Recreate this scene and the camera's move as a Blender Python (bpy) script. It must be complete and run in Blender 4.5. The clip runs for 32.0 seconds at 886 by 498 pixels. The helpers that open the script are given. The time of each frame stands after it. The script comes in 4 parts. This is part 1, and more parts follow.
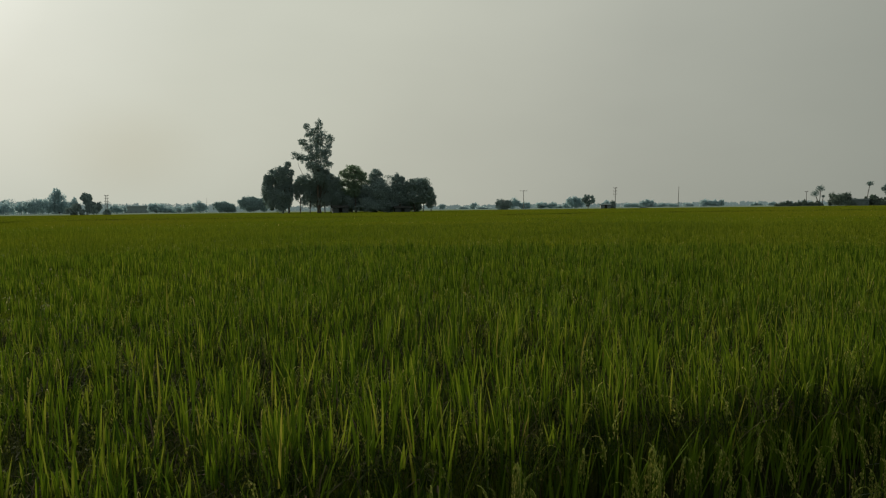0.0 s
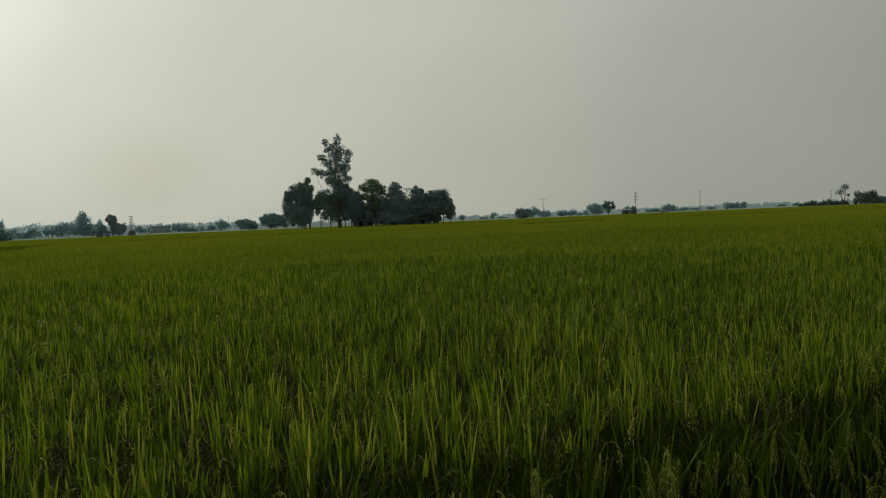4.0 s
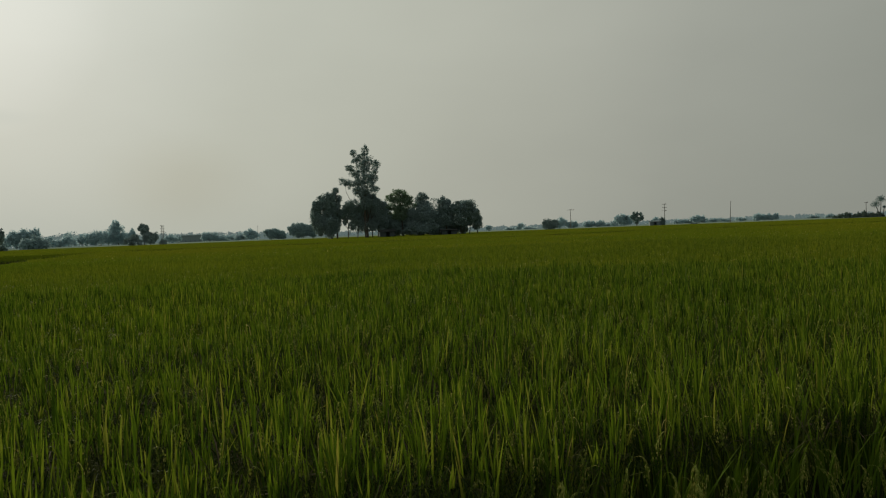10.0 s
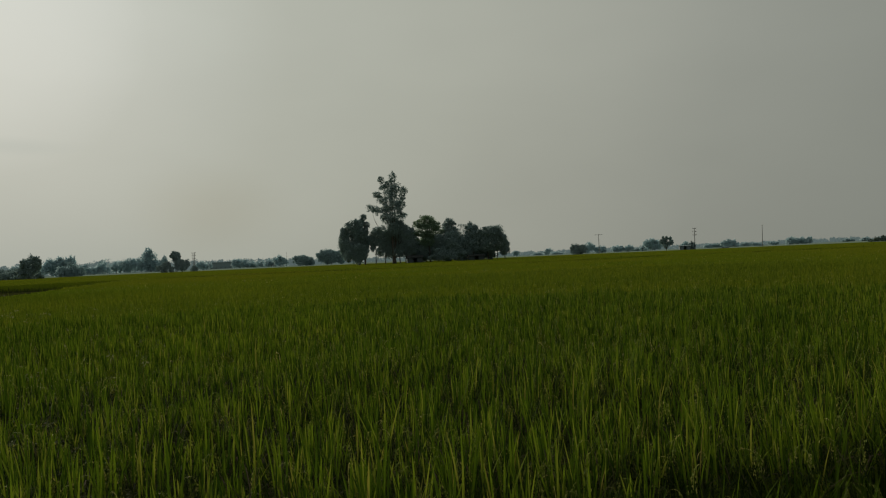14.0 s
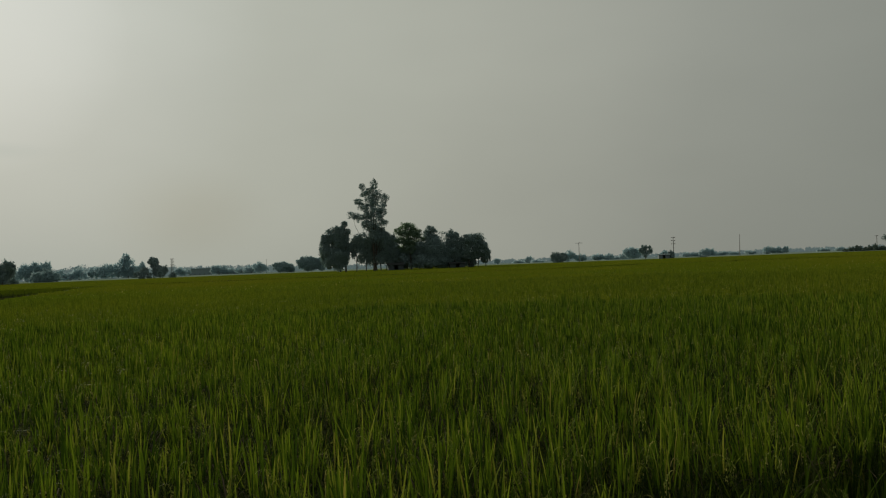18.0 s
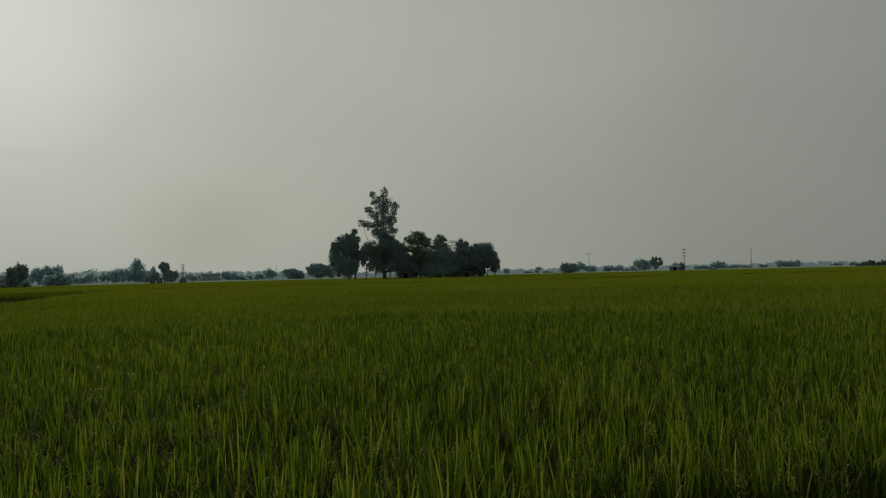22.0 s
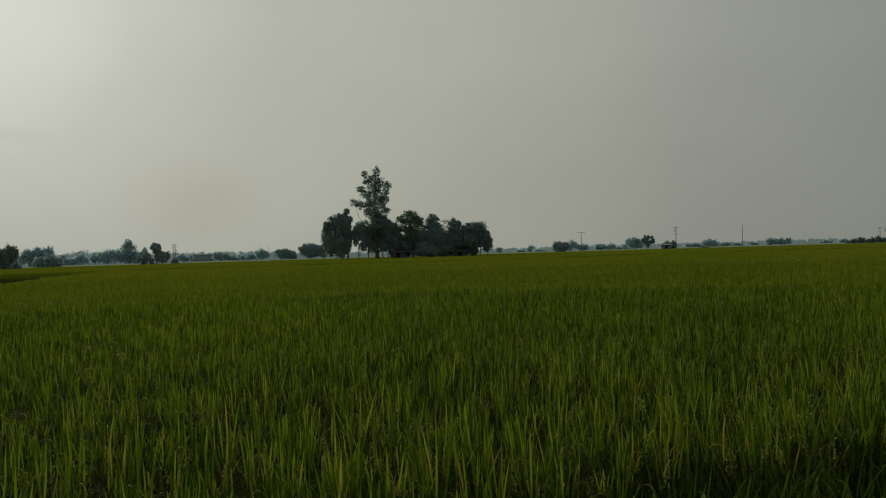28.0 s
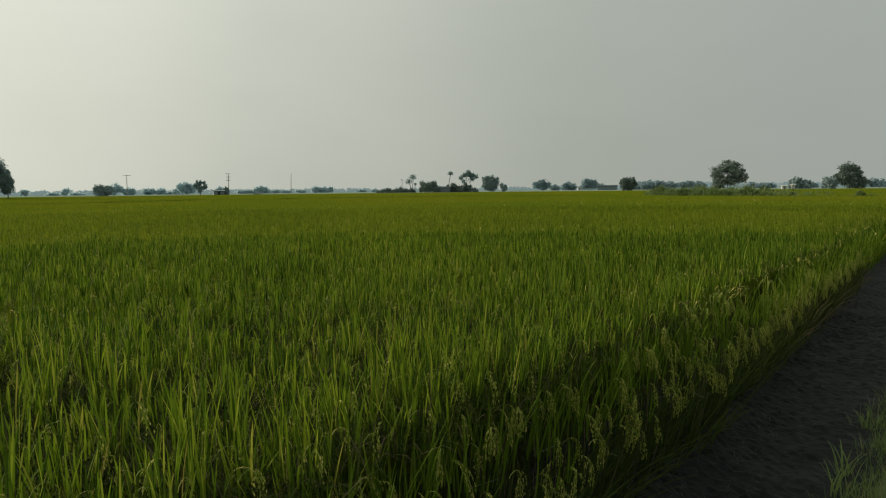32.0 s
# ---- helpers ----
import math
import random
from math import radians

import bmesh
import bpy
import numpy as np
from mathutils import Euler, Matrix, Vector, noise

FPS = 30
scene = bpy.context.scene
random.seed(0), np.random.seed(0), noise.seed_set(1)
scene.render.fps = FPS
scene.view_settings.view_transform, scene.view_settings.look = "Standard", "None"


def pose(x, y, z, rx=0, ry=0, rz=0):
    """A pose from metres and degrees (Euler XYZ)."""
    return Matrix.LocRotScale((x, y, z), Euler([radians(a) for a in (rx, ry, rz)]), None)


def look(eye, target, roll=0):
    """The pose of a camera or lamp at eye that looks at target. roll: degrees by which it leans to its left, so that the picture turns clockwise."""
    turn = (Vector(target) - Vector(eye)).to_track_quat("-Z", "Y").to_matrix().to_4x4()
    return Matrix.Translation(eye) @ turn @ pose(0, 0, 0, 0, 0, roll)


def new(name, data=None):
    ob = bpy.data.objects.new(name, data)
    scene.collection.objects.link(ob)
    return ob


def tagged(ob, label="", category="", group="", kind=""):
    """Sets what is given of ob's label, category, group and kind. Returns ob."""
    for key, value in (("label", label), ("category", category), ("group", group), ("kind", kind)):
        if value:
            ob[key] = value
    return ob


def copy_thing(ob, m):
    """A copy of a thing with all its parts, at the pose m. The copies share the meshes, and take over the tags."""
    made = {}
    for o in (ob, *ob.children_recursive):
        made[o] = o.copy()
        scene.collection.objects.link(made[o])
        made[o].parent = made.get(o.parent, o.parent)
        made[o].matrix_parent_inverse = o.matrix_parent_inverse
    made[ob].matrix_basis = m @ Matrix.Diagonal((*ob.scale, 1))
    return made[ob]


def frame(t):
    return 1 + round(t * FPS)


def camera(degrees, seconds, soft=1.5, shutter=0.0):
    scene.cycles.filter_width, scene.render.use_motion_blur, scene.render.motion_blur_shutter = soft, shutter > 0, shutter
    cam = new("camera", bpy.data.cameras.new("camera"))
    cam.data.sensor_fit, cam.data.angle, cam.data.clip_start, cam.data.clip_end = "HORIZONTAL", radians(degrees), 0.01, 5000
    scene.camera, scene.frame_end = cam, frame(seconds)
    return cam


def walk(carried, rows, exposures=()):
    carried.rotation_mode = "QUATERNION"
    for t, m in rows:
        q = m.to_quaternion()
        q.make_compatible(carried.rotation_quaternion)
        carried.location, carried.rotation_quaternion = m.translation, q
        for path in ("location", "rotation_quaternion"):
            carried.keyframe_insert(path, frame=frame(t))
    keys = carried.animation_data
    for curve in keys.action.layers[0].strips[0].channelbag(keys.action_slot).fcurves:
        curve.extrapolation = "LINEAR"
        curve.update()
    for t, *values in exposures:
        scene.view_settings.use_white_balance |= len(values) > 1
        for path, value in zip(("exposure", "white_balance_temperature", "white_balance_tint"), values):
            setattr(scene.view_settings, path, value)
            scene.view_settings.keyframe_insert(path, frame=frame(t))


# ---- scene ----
cam = camera(64.3, 32.0, soft=1.15)
PATH = [
    (0, (0.057, 0.185, 1.461), (-0.026, 2.18, 1.346), -0.7),
    (0.5, (0.057, 0.184, 1.453), (-0.018, 2.178, 1.315), -0.4),
    (1, (0.057, 0.123, 1.471), (-0.091, 2.112, 1.335), -1.9),
    (1.5, (0.082, 0.094, 1.482), (-0.043, 2.087, 1.363), -1.9),
    (2, (0.082, 0.063, 1.492), (-0.045, 2.056, 1.389), -2.2),
    (2.5, (0.085, 0.084, 1.483), (-0.019, 2.079, 1.383), -2.0),
    (3, (0.081, 0.08, 1.488), (-0.054, 2.073, 1.391), -2.0),
    (3.5, (0.079, 0.093, 1.483), (-0.067, 2.085, 1.394), -2.4),
    (5.5, (0.091, 0.047, 1.496), (-0.026, 2.042, 1.42), -2.3),
    (6, (0.092, 0.048, 1.494), (-0.021, 2.043, 1.419), -2.0),
    (6.5, (0.098, 0.052, 1.496), (0.024, 2.05, 1.436), -2.1),
    (7, (0.106, 0.057, 1.497), (0.104, 2.056, 1.431), -2.0),
    (7.5, (0.1, 0.061, 1.494), (0.076, 2.059, 1.431), -2.0),
    (8, (0.091, 0.061, 1.496), (-0.002, 2.058, 1.444), -2.0),
    (8.5, (0.081, 0.061, 1.496), (-0.074, 2.055, 1.454), -2.3),
    (9, (0.082, 0.06, 1.498), (-0.104, 2.051, 1.462), -2.6),
    (9.5, (0.08, 0.06, 1.496), (-0.108, 2.05, 1.458), -2.5),
    (10, (0.079, 0.061, 1.493), (-0.136, 2.049, 1.443), -2.2),
    (10.5, (0.079, 0.055, 1.499), (-0.132, 2.044, 1.468), -2.2),
    (11, (0.084, 0.06, 1.499), (-0.095, 2.051, 1.472), -2.3),
    (11.5, (0.096, 0.058, 1.501), (0.001, 2.056, 1.492), -2.0),
    (12, (0.098, 0.061, 1.505), (0.052, 2.06, 1.502), -1.8),
    (12.5, (0.072, 0.049, 1.507), (-0.181, 2.033, 1.512), -1.9),
    (13, (0.068, 0.046, 1.505), (-0.274, 2.016, 1.506), -2.4),
    (13.5, (0.065, 0.041, 1.51), (-0.288, 2.009, 1.533), -2.1),
    (14, (0.073, 0.051, 1.508), (-0.216, 2.03, 1.534), -2.5),
    (14.5, (0.085, 0.043, 1.51), (-0.157, 2.028, 1.55), -2.6),
    (16.5, (0.089, 0.035, 1.508), (-0.144, 2.02, 1.557), -2.4),
    (17, (0.086, 0.03, 1.511), (-0.163, 2.013, 1.564), -2.3),
    (17.5, (0.084, 0.035, 1.51), (-0.172, 2.018, 1.555), -2.3),
    (18, (0.087, 0.033, 1.508), (-0.148, 2.019, 1.553), -2.2),
    (18.5, (0.082, 0.025, 1.512), (-0.16, 2.009, 1.554), -2.3),
    (19, (0.084, 0.02, 1.513), (-0.16, 2.004, 1.567), -2.5),
    (19.5, (0.085, 0.014, 1.514), (-0.177, 1.995, 1.588), -2.1),
    (20, (0.086, 0.022, 1.51), (-0.172, 2.004, 1.578), -2.3),
    (20.5, (0.084, 0.029, 1.51), (-0.18, 2.01, 1.586), -2.0),
    (21, (0.083, 0.04, 1.506), (-0.159, 2.025, 1.564), -1.9),
    (21.5, (0.074, 0.039, 1.509), (-0.17, 2.023, 1.566), -1.5),
    (22, (0.079, 0.037, 1.51), (-0.182, 2.019, 1.581), -1.4),
    (22.5, (0.078, 0.039, 1.509), (-0.178, 2.021, 1.589), -1.6),
    (23, (0.085, 0.048, 1.507), (-0.171, 2.03, 1.59), -2.0),
    (23.5, (0.089, 0.049, 1.506), (-0.156, 2.033, 1.588), -2.2),
    (24, (0.081, 0.047, 1.509), (-0.178, 2.029, 1.593), -1.9),
    (24.5, (0.087, 0.043, 1.507), (-0.182, 2.023, 1.596), -1.9),
    (25, (0.087, 0.047, 1.507), (-0.157, 2.03, 1.591), -1.9),
    (25.5, (0.088, 0.045, 1.507), (-0.154, 2.029, 1.58), -1.9),
    (27.5, (0.095, 0.058, 1.505), (-0.149, 2.042, 1.559), -2.3),
    (28, (0.092, 0.066, 1.498), (-0.15, 2.051, 1.51), -1.7),
    (28.5, (0.102, 0.087, 1.484), (-0.088, 2.076, 1.393), -0.2),
    (29, (0.096, 0.114, 1.483), (0.262, 2.091, 1.233), 1.4),
    (29.5, (0.062, 0.107, 1.483), (0.583, 2.021, 1.229), 1.6),
    (30, (0.064, 0.13, 1.479), (0.81, 1.969, 1.236), 1.1),
    (30.5, (0.171, 0.251, 1.484), (0.838, 2.129, 1.327), -0.3),
    (31, (0.282, 0.404, 1.493), (0.937, 2.282, 1.282), 0.2),
    (31.5, (0.338, 0.604, 1.483), (1.147, 2.421, 1.271), 0.4),
    (32, (0.36, 0.84, 1.508), (1.3, 2.598, 1.342), -0.6),
]
SUN_POWER = 2.8
EXPOSURES = [(0, -0.03, 6480, 10.4), (3, -0.08, 6470, 10.4), (6, -0.15, 6460, 10.4), (12, -0.39, 6430, 10.4), (14, -0.51, 6420, 10.4), (18, -0.50, 6400, 10.4), (24, -0.56, 6370, 10.4), (27.5, -0.56, 6400, 10.4), (28.3, -0.3, 6460, 10.4),
             (29.0, 0.38, 6500, 10), (29.6, 0.75, 6480, 10.6), (30.2, 0.83, 6470, 11), (31, 0.65, 6460, 11), (31.5, 0.76, 6450, 11), (32, 0.50, 6410, 10.8)]
walk(cam, [(t, look(eye, target, roll)) for t, eye, target, roll in PATH], EXPOSURES)

# ---- light ----
SUN_AZ, SUN_EL = radians(41), radians(17)  # left of +y, above the horizon
SUN_DIR = Vector((-math.sin(SUN_AZ) * math.cos(SUN_EL), math.cos(SUN_AZ) * math.cos(SUN_EL), math.sin(SUN_EL)))


def make_world():
    """Hazy late-afternoon sky: a clear-sky model under a veil that is brightest round the sun."""
    w = bpy.data.worlds.new("hazy_sky")
    scene.world = w
    w.use_nodes = True
    nt = w.node_tree
    nt.nodes.clear()
    out = nt.nodes.new("ShaderNodeOutputWorld")
    sky = nt.nodes.new("ShaderNodeTexSky")
    sky.sky_type, sky.sun_disc = "NISHITA", False
    sky.sun_elevation, sky.sun_rotation = SUN_EL, -SUN_AZ
    sky.air_density, sky.dust_density = 1.5, 6.0
    bg_sky = nt.nodes.new("ShaderNodeBackground")
    bg_sky.inputs["Strength"].default_value = 0.001
    nt.links.new(sky.outputs[0], bg_sky.inputs["Color"])
    tc = nt.nodes.new("ShaderNodeTexCoord")
    dot = nt.nodes.new("ShaderNodeVectorMath")
    dot.operation = "DOT_PRODUCT"
    dot.inputs[1].default_value = SUN_DIR
    nt.links.new(tc.outputs["Generated"], dot.inputs[0])
    half = nt.nodes.new("ShaderNodeMath")
    half.operation = "MULTIPLY_ADD"
    half.inputs[1].default_value, half.inputs[2].default_value = 0.5, 0.5
    nt.links.new(dot.outputs["Value"], half.inputs[0])
    ramp = nt.nodes.new("ShaderNodeValToRGB")
    stops = ((0.0, (0.41, 0.45, 0.42)), (0.28, (0.252, 0.276, 0.262)), (0.60, (0.278, 0.298, 0.260)), (0.80, (0.425, 0.440, 0.382)),
             (0.90, (0.545, 0.557, 0.472)), (0.97, (0.605, 0.625, 0.532)), (0.992, (0.70, 0.73, 0.65)), (1.0, (0.86, 0.89, 0.82)))
    els = ramp.color_ramp.elements
    while len(els) < len(stops):
        els.new(0.5)
    for e, (p, c) in zip(els, stops):
        e.position, e.color = p, (*c, 1)
    ramp.color_ramp.interpolation = "B_SPLINE"
    nt.links.new(half.outputs[0], ramp.inputs[0])
    # a slightly dustier, dimmer belt towards the horizon
    sep = nt.nodes.new("ShaderNodeSeparateXYZ")
    nt.links.new(tc.outputs["Generated"], sep.inputs[0])
    belt = nt.nodes.new("ShaderNodeValToRGB")
    belt.color_ramp.elements[0].position, belt.color_ramp.elements[0].color = 0.0, (0.88, 0.875, 0.86, 1)
    belt.color_ramp.elements[1].position, belt.color_ramp.elements[1].color = 0.32, (1, 1, 1, 1)
    nt.links.new(sep.outputs["Z"], belt.inputs[0])
    mul = nt.nodes.new("ShaderNodeMixRGB")
    mul.blend_type = "MULTIPLY"
    mul.inputs[0].default_value = 1
    nt.links.new(ramp.outputs[0], mul.inputs[1])
    nt.links.new(belt.outputs[0], mul.inputs[2])
    # thin uneven cloud in the veil
    mp = nt.nodes.new("ShaderNodeMapping")
    mp.inputs["Scale"].default_value = (1.6, 1.6, 4.0)
    nt.links.new(tc.outputs["Generated"], mp.inputs["Vector"])
    nz = nt.nodes.new("ShaderNodeTexNoise")
    nz.inputs["Scale"].default_value, nz.inputs["Detail"].default_value, nz.inputs["Roughness"].default_value = 1.6, 4, 0.5
    nt.links.new(mp.outputs[0], nz.inputs["Vector"])
    cl = nt.nodes.new("ShaderNodeMapRange")
    cl.inputs["From Min"].default_value, cl.inputs["From Max"].default_value = 0.3, 0.7
    cl.inputs["To Min"].default_value, cl.inputs["To Max"].default_value = 0.965, 1.03
    nt.links.new(nz.outputs[0], cl.inputs[0])
    # a drift of field smoke low over the trees, and a thin wisp of cloud
    tint = mul.outputs[0]
    for spot, stretch, reach, shade in (((-0.443, 0.893, 0.079), (1.0, 1.0, 1.6), 0.13, (0.955, 0.94, 0.915, 1)), ((-0.628, 0.762, 0.157), (0.8, 0.8, 5.0), 0.075, (0.93, 0.945, 0.95, 1))):
        warp = nt.nodes.new("ShaderNodeVectorMath")
        warp.operation = "SUBTRACT"
        warp.inputs[1].default_value = spot
        nt.links.new(tc.outputs["Generated"], warp.inputs[0])
        scale = nt.nodes.new("ShaderNodeVectorMath")
        scale.operation = "MULTIPLY"
        scale.inputs[1].default_value = stretch
        nt.links.new(warp.outputs[0], scale.inputs[0])
        length = nt.nodes.new("ShaderNodeVectorMath")
        length.operation = "LENGTH"
        nt.links.new(scale.outputs[0], length.inputs[0])
        fade = nt.nodes.new("ShaderNodeMapRange")
        fade.interpolation_type = "SMOOTHSTEP"
        fade.inputs["From Min"].default_value, fade.inputs["From Max"].default_value = 0.0, reach
        fade.inputs["To Min"].default_value, fade.inputs["To Max"].default_value = 1.0, 0.0
        nt.links.new(length.outputs["Value"], fade.inputs[0])
        veil = nt.nodes.new("ShaderNodeMixRGB")
        veil.blend_type = "MULTIPLY"
        veil.inputs[2].default_value = shade
        nt.links.new(fade.outputs[0], veil.inputs[0])
        nt.links.new(tint, veil.inputs[1])
        tint = veil.outputs[0]
    bg = nt.nodes.new("ShaderNodeBackground")
    nt.links.new(tint, bg.inputs["Color"])
    nt.links.new(cl.outputs[0], bg.inputs["Strength"])
    add = nt.nodes.new("ShaderNodeAddShader")
    nt.links.new(bg.outputs[0], add.inputs[0])
    nt.links.new(bg_sky.outputs[0], add.inputs[1])
    nt.links.new(add.outputs[0], out.inputs["Surface"])


make_world()
sun = new("sun", bpy.data.lights.new("sun", "SUN"))
sun.data.energy, sun.data.angle, sun.data.color = SUN_POWER, radians(3.0), (1.0, 0.88, 0.68)
sun.matrix_world = look(SUN_DIR * 50, (0, 0, 0))


# ---- materials ----
def base_material(name):
    m = bpy.data.materials.new(name)
    m.use_nodes = True
    nt = m.node_tree
    nt.nodes.clear()
    out = nt.nodes.new("ShaderNodeOutputMaterial")
    return m, nt, out


def ramp_node(nt, fac, stops):
    r = nt.nodes.new("ShaderNodeValToRGB")
    els = r.color_ramp.elements
    while len(els) < len(stops):
        els.new(0.5)
    for e, (p, c) in zip(els, stops):
        e.position, e.color = p, (*c, 1)
    nt.links.new(fac, r.inputs[0])
    return r.outputs[0]


def noise_node(nt, scale, detail=3, coord="Object", stretch=None, rough=0.55):
    tc = nt.nodes.new("ShaderNodeTexCoord")
    src = tc.outputs[coord]
    if stretch:
        mp = nt.nodes.new("ShaderNodeMapping")
        mp.inputs["Scale"].default_value = stretch
        nt.links.new(src, mp.inputs[0])
        src = mp.outputs[0]
    n = nt.nodes.new("ShaderNodeTexNoise")
    n.inputs["Scale"].default_value, n.inputs["Detail"].default_value, n.inputs["Roughness"].default_value = scale, detail, rough
    nt.links.new(src, n.inputs["Vector"])
    return n.outputs[0]


def mix_colour(nt, fac, a, b, kind="MIX"):
    m = nt.nodes.new("ShaderNodeMixRGB")
    m.blend_type = kind
    for k, v in enumerate((fac, a, b)):
        if isinstance(v, (int, float)):
            m.inputs[k].default_value = v
        elif isinstance(v, tuple):
            m.inputs[k].default_value = (*v, 1)
        else:
            nt.links.new(v, m.inputs[k])
    return m.outputs[0]


def bump_node(nt, height, strength, distance):
    b = nt.nodes.new("ShaderNodeBump")
    b.inputs["Strength"].default_value, b.inputs["Distance"].default_value = strength, distance
    nt.links.new(height, b.inputs["Height"])
    return b.outputs[0]


def leaf_material(name, stops, through_stops, glow=0.45, rough=0.45, patch=0.0, patch_scale=0.25, spec=0.35, along=None):
    """Thin leaves: each leaf has its own shade, lets light through, and the stand varies in broad patches."""
    m, nt, out = base_material(name)
    geo = nt.nodes.new("ShaderNodeNewGeometry")
    col = ramp_node(nt, geo.outputs["Random Per Island"], stops)
    tcol = ramp_node(nt, geo.outputs["Random Per Island"], through_stops)
    if patch:
        n = noise_node(nt, patch_scale, 3)
        f = ramp_node(nt, n, ((0.3, (1 - patch, 1 - patch * 0.8, 1 - patch)), (0.7, (1 + patch, 1 + patch * 0.55, 1.0))))
        col, tcol = mix_colour(nt, 1.0, col, f, "MULTIPLY"), mix_colour(nt, 1.0, tcol, f, "MULTIPLY")
    p = nt.nodes.new("ShaderNodeBsdfPrincipled")
    p.inputs["Roughness"].default_value, p.inputs["Specular IOR Level"].default_value = rough, spec
    nt.links.new(col, p.inputs["Base Color"])
    t = nt.nodes.new("ShaderNodeBsdfTranslucent")
    nt.links.new(tcol, t.inputs["Color"])
    mx = nt.nodes.new("ShaderNodeMixShader")
    mx.inputs[0].default_value = glow
    nt.links.new(p.outputs[0], mx.inputs[1])
    nt.links.new(t.outputs[0], mx.inputs[2])
    nt.links.new(mx.outputs[0], out.inputs["Surface"])
    return m


def rough_material(name, stops, scale, bump=0.3, dist=0.02, rough=0.9, stretch=None, fine=6.0, spec=0.25):
    """A matt surface with broad stains, fine grain and relief."""
    m, nt, out = base_material(name)
    broad, grain = noise_node(nt, scale, 4, stretch=stretch), noise_node(nt, scale * fine, 5, stretch=stretch)
    both = mix_colour(nt, 0.45, broad, grain)
    p = nt.nodes.new("ShaderNodeBsdfPrincipled")
    p.inputs["Roughness"].default_value, p.inputs["Specular IOR Level"].default_value = rough, spec
    nt.links.new(ramp_node(nt, both, stops), p.inputs["Base Color"])
    nt.links.new(bump_node(nt, both, bump, dist), p.inputs["Normal"])
    nt.links.new(p.outputs[0], out.inputs["Surface"])
    return m


RICE = leaf_material("rice_leaf",
                     ((0.0, (0.022, 0.050, 0.006)), (0.35, (0.060, 0.114, 0.011)), (0.75, (0.126, 0.208, 0.018)), (0.97, (0.208, 0.282, 0.030)), (1.0, (0.290, 0.232, 0.066))),
                     ((0.0, (0.022, 0.050, 0.006)), (0.35, (0.066, 0.124, 0.009)), (0.75, (0.142, 0.220, 0.013)), (1.0, (0.225, 0.258, 0.036))),
                     glow=0.38, rough=0.7, patch=0.3, patch_scale=0.35, spec=0.03)
RICE_TOPS = leaf_material("ripening_rice_tops",
                          ((0.0, (0.045, 0.076, 0.007)), (0.4, (0.092, 0.140, 0.011)), (0.8, (0.150, 0.208, 0.016)), (1.0, (0.238, 0.266, 0.036))),
                          ((0.0, (0.047, 0.078, 0.007)), (0.4, (0.096, 0.147, 0.009)), (1.0, (0.192, 0.244, 0.020))), glow=0.38, rough=0.7, patch=0.25, patch_scale=0.12, spec=0.03)
RICE_LOW_SHADE = leaf_material("rice_lower_leaf_shade",
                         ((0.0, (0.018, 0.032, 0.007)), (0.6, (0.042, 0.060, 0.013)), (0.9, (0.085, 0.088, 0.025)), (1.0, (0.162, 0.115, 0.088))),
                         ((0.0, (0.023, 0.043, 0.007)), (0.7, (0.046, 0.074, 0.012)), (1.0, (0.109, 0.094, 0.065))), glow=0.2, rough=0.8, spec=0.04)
GRAIN = leaf_material("rice_grain",
                      ((0.0, (0.100, 0.157, 0.018)), (0.5, (0.195, 0.246, 0.045)), (0.85, (0.370, 0.365, 0.090)), (1.0, (0.640, 0.530, 0.150))),
                      ((0.0, (0.101, 0.164, 0.011)), (1.0, (0.320, 0.328, 0.044))), glow=0.2, rough=0.7, spec=0.1)
GRASS = leaf_material("verge_grass_blade",
                      ((0.0, (0.06, 0.12, 0.03)), (0.6, (0.14, 0.22, 0.06)), (0.9, (0.24, 0.28, 0.10)), (1.0, (0.38, 0.34, 0.17))),
                      ((0.0, (0.15, 0.25, 0.03)), (1.0, (0.36, 0.36, 0.12))), glow=0.45, rough=0.6)
PALE_LEAF = leaf_material("pale_dry_leaf", ((0.0, (0.080, 0.109, 0.060)), (1.0, (0.150, 0.177, 0.110))), ((0.0, (0.060, 0.088, 0.030)), (1.0, (0.100, 0.125, 0.050))), glow=0.2, rough=0.6)
STRAW = rough_material("weathered_straw", ((0.2, (0.030, 0.036, 0.028)), (0.8, (0.085, 0.092, 0.070))), 9.0, 0.1, 0.002)
BUND_SHADE_GRASS = leaf_material("bund_shade_blade",
                          ((0.0, (0.018, 0.030, 0.008)), (0.7, (0.035, 0.050, 0.014)), (1.0, (0.07, 0.075, 0.03))),
                          ((0.0, (0.02, 0.035, 0.006)), (1.0, (0.05, 0.07, 0.015))), glow=0.2, rough=0.8, spec=0.05)
WEED = leaf_material("weed_leaf",
                     ((0.0, (0.070, 0.118, 0.036)), (0.6, (0.105, 0.158, 0.050)), (1.0, (0.180, 0.208, 0.085))),
                     ((0.0, (0.110, 0.190, 0.040)), (1.0, (0.210, 0.265, 0.078))), glow=0.35, rough=0.7)
FOLIAGE_HAZED = leaf_material("hazed_tree_leaf",
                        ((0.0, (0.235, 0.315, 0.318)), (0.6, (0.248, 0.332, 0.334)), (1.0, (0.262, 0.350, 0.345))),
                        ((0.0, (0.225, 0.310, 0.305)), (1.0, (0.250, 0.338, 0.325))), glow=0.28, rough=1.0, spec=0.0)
FOLIAGE_LIGHT = leaf_material("feathery_tree_leaf",
                              ((0.0, (0.126, 0.190, 0.157)), (0.6, (0.161, 0.235, 0.178)), (1.0, (0.206, 0.290, 0.199))),
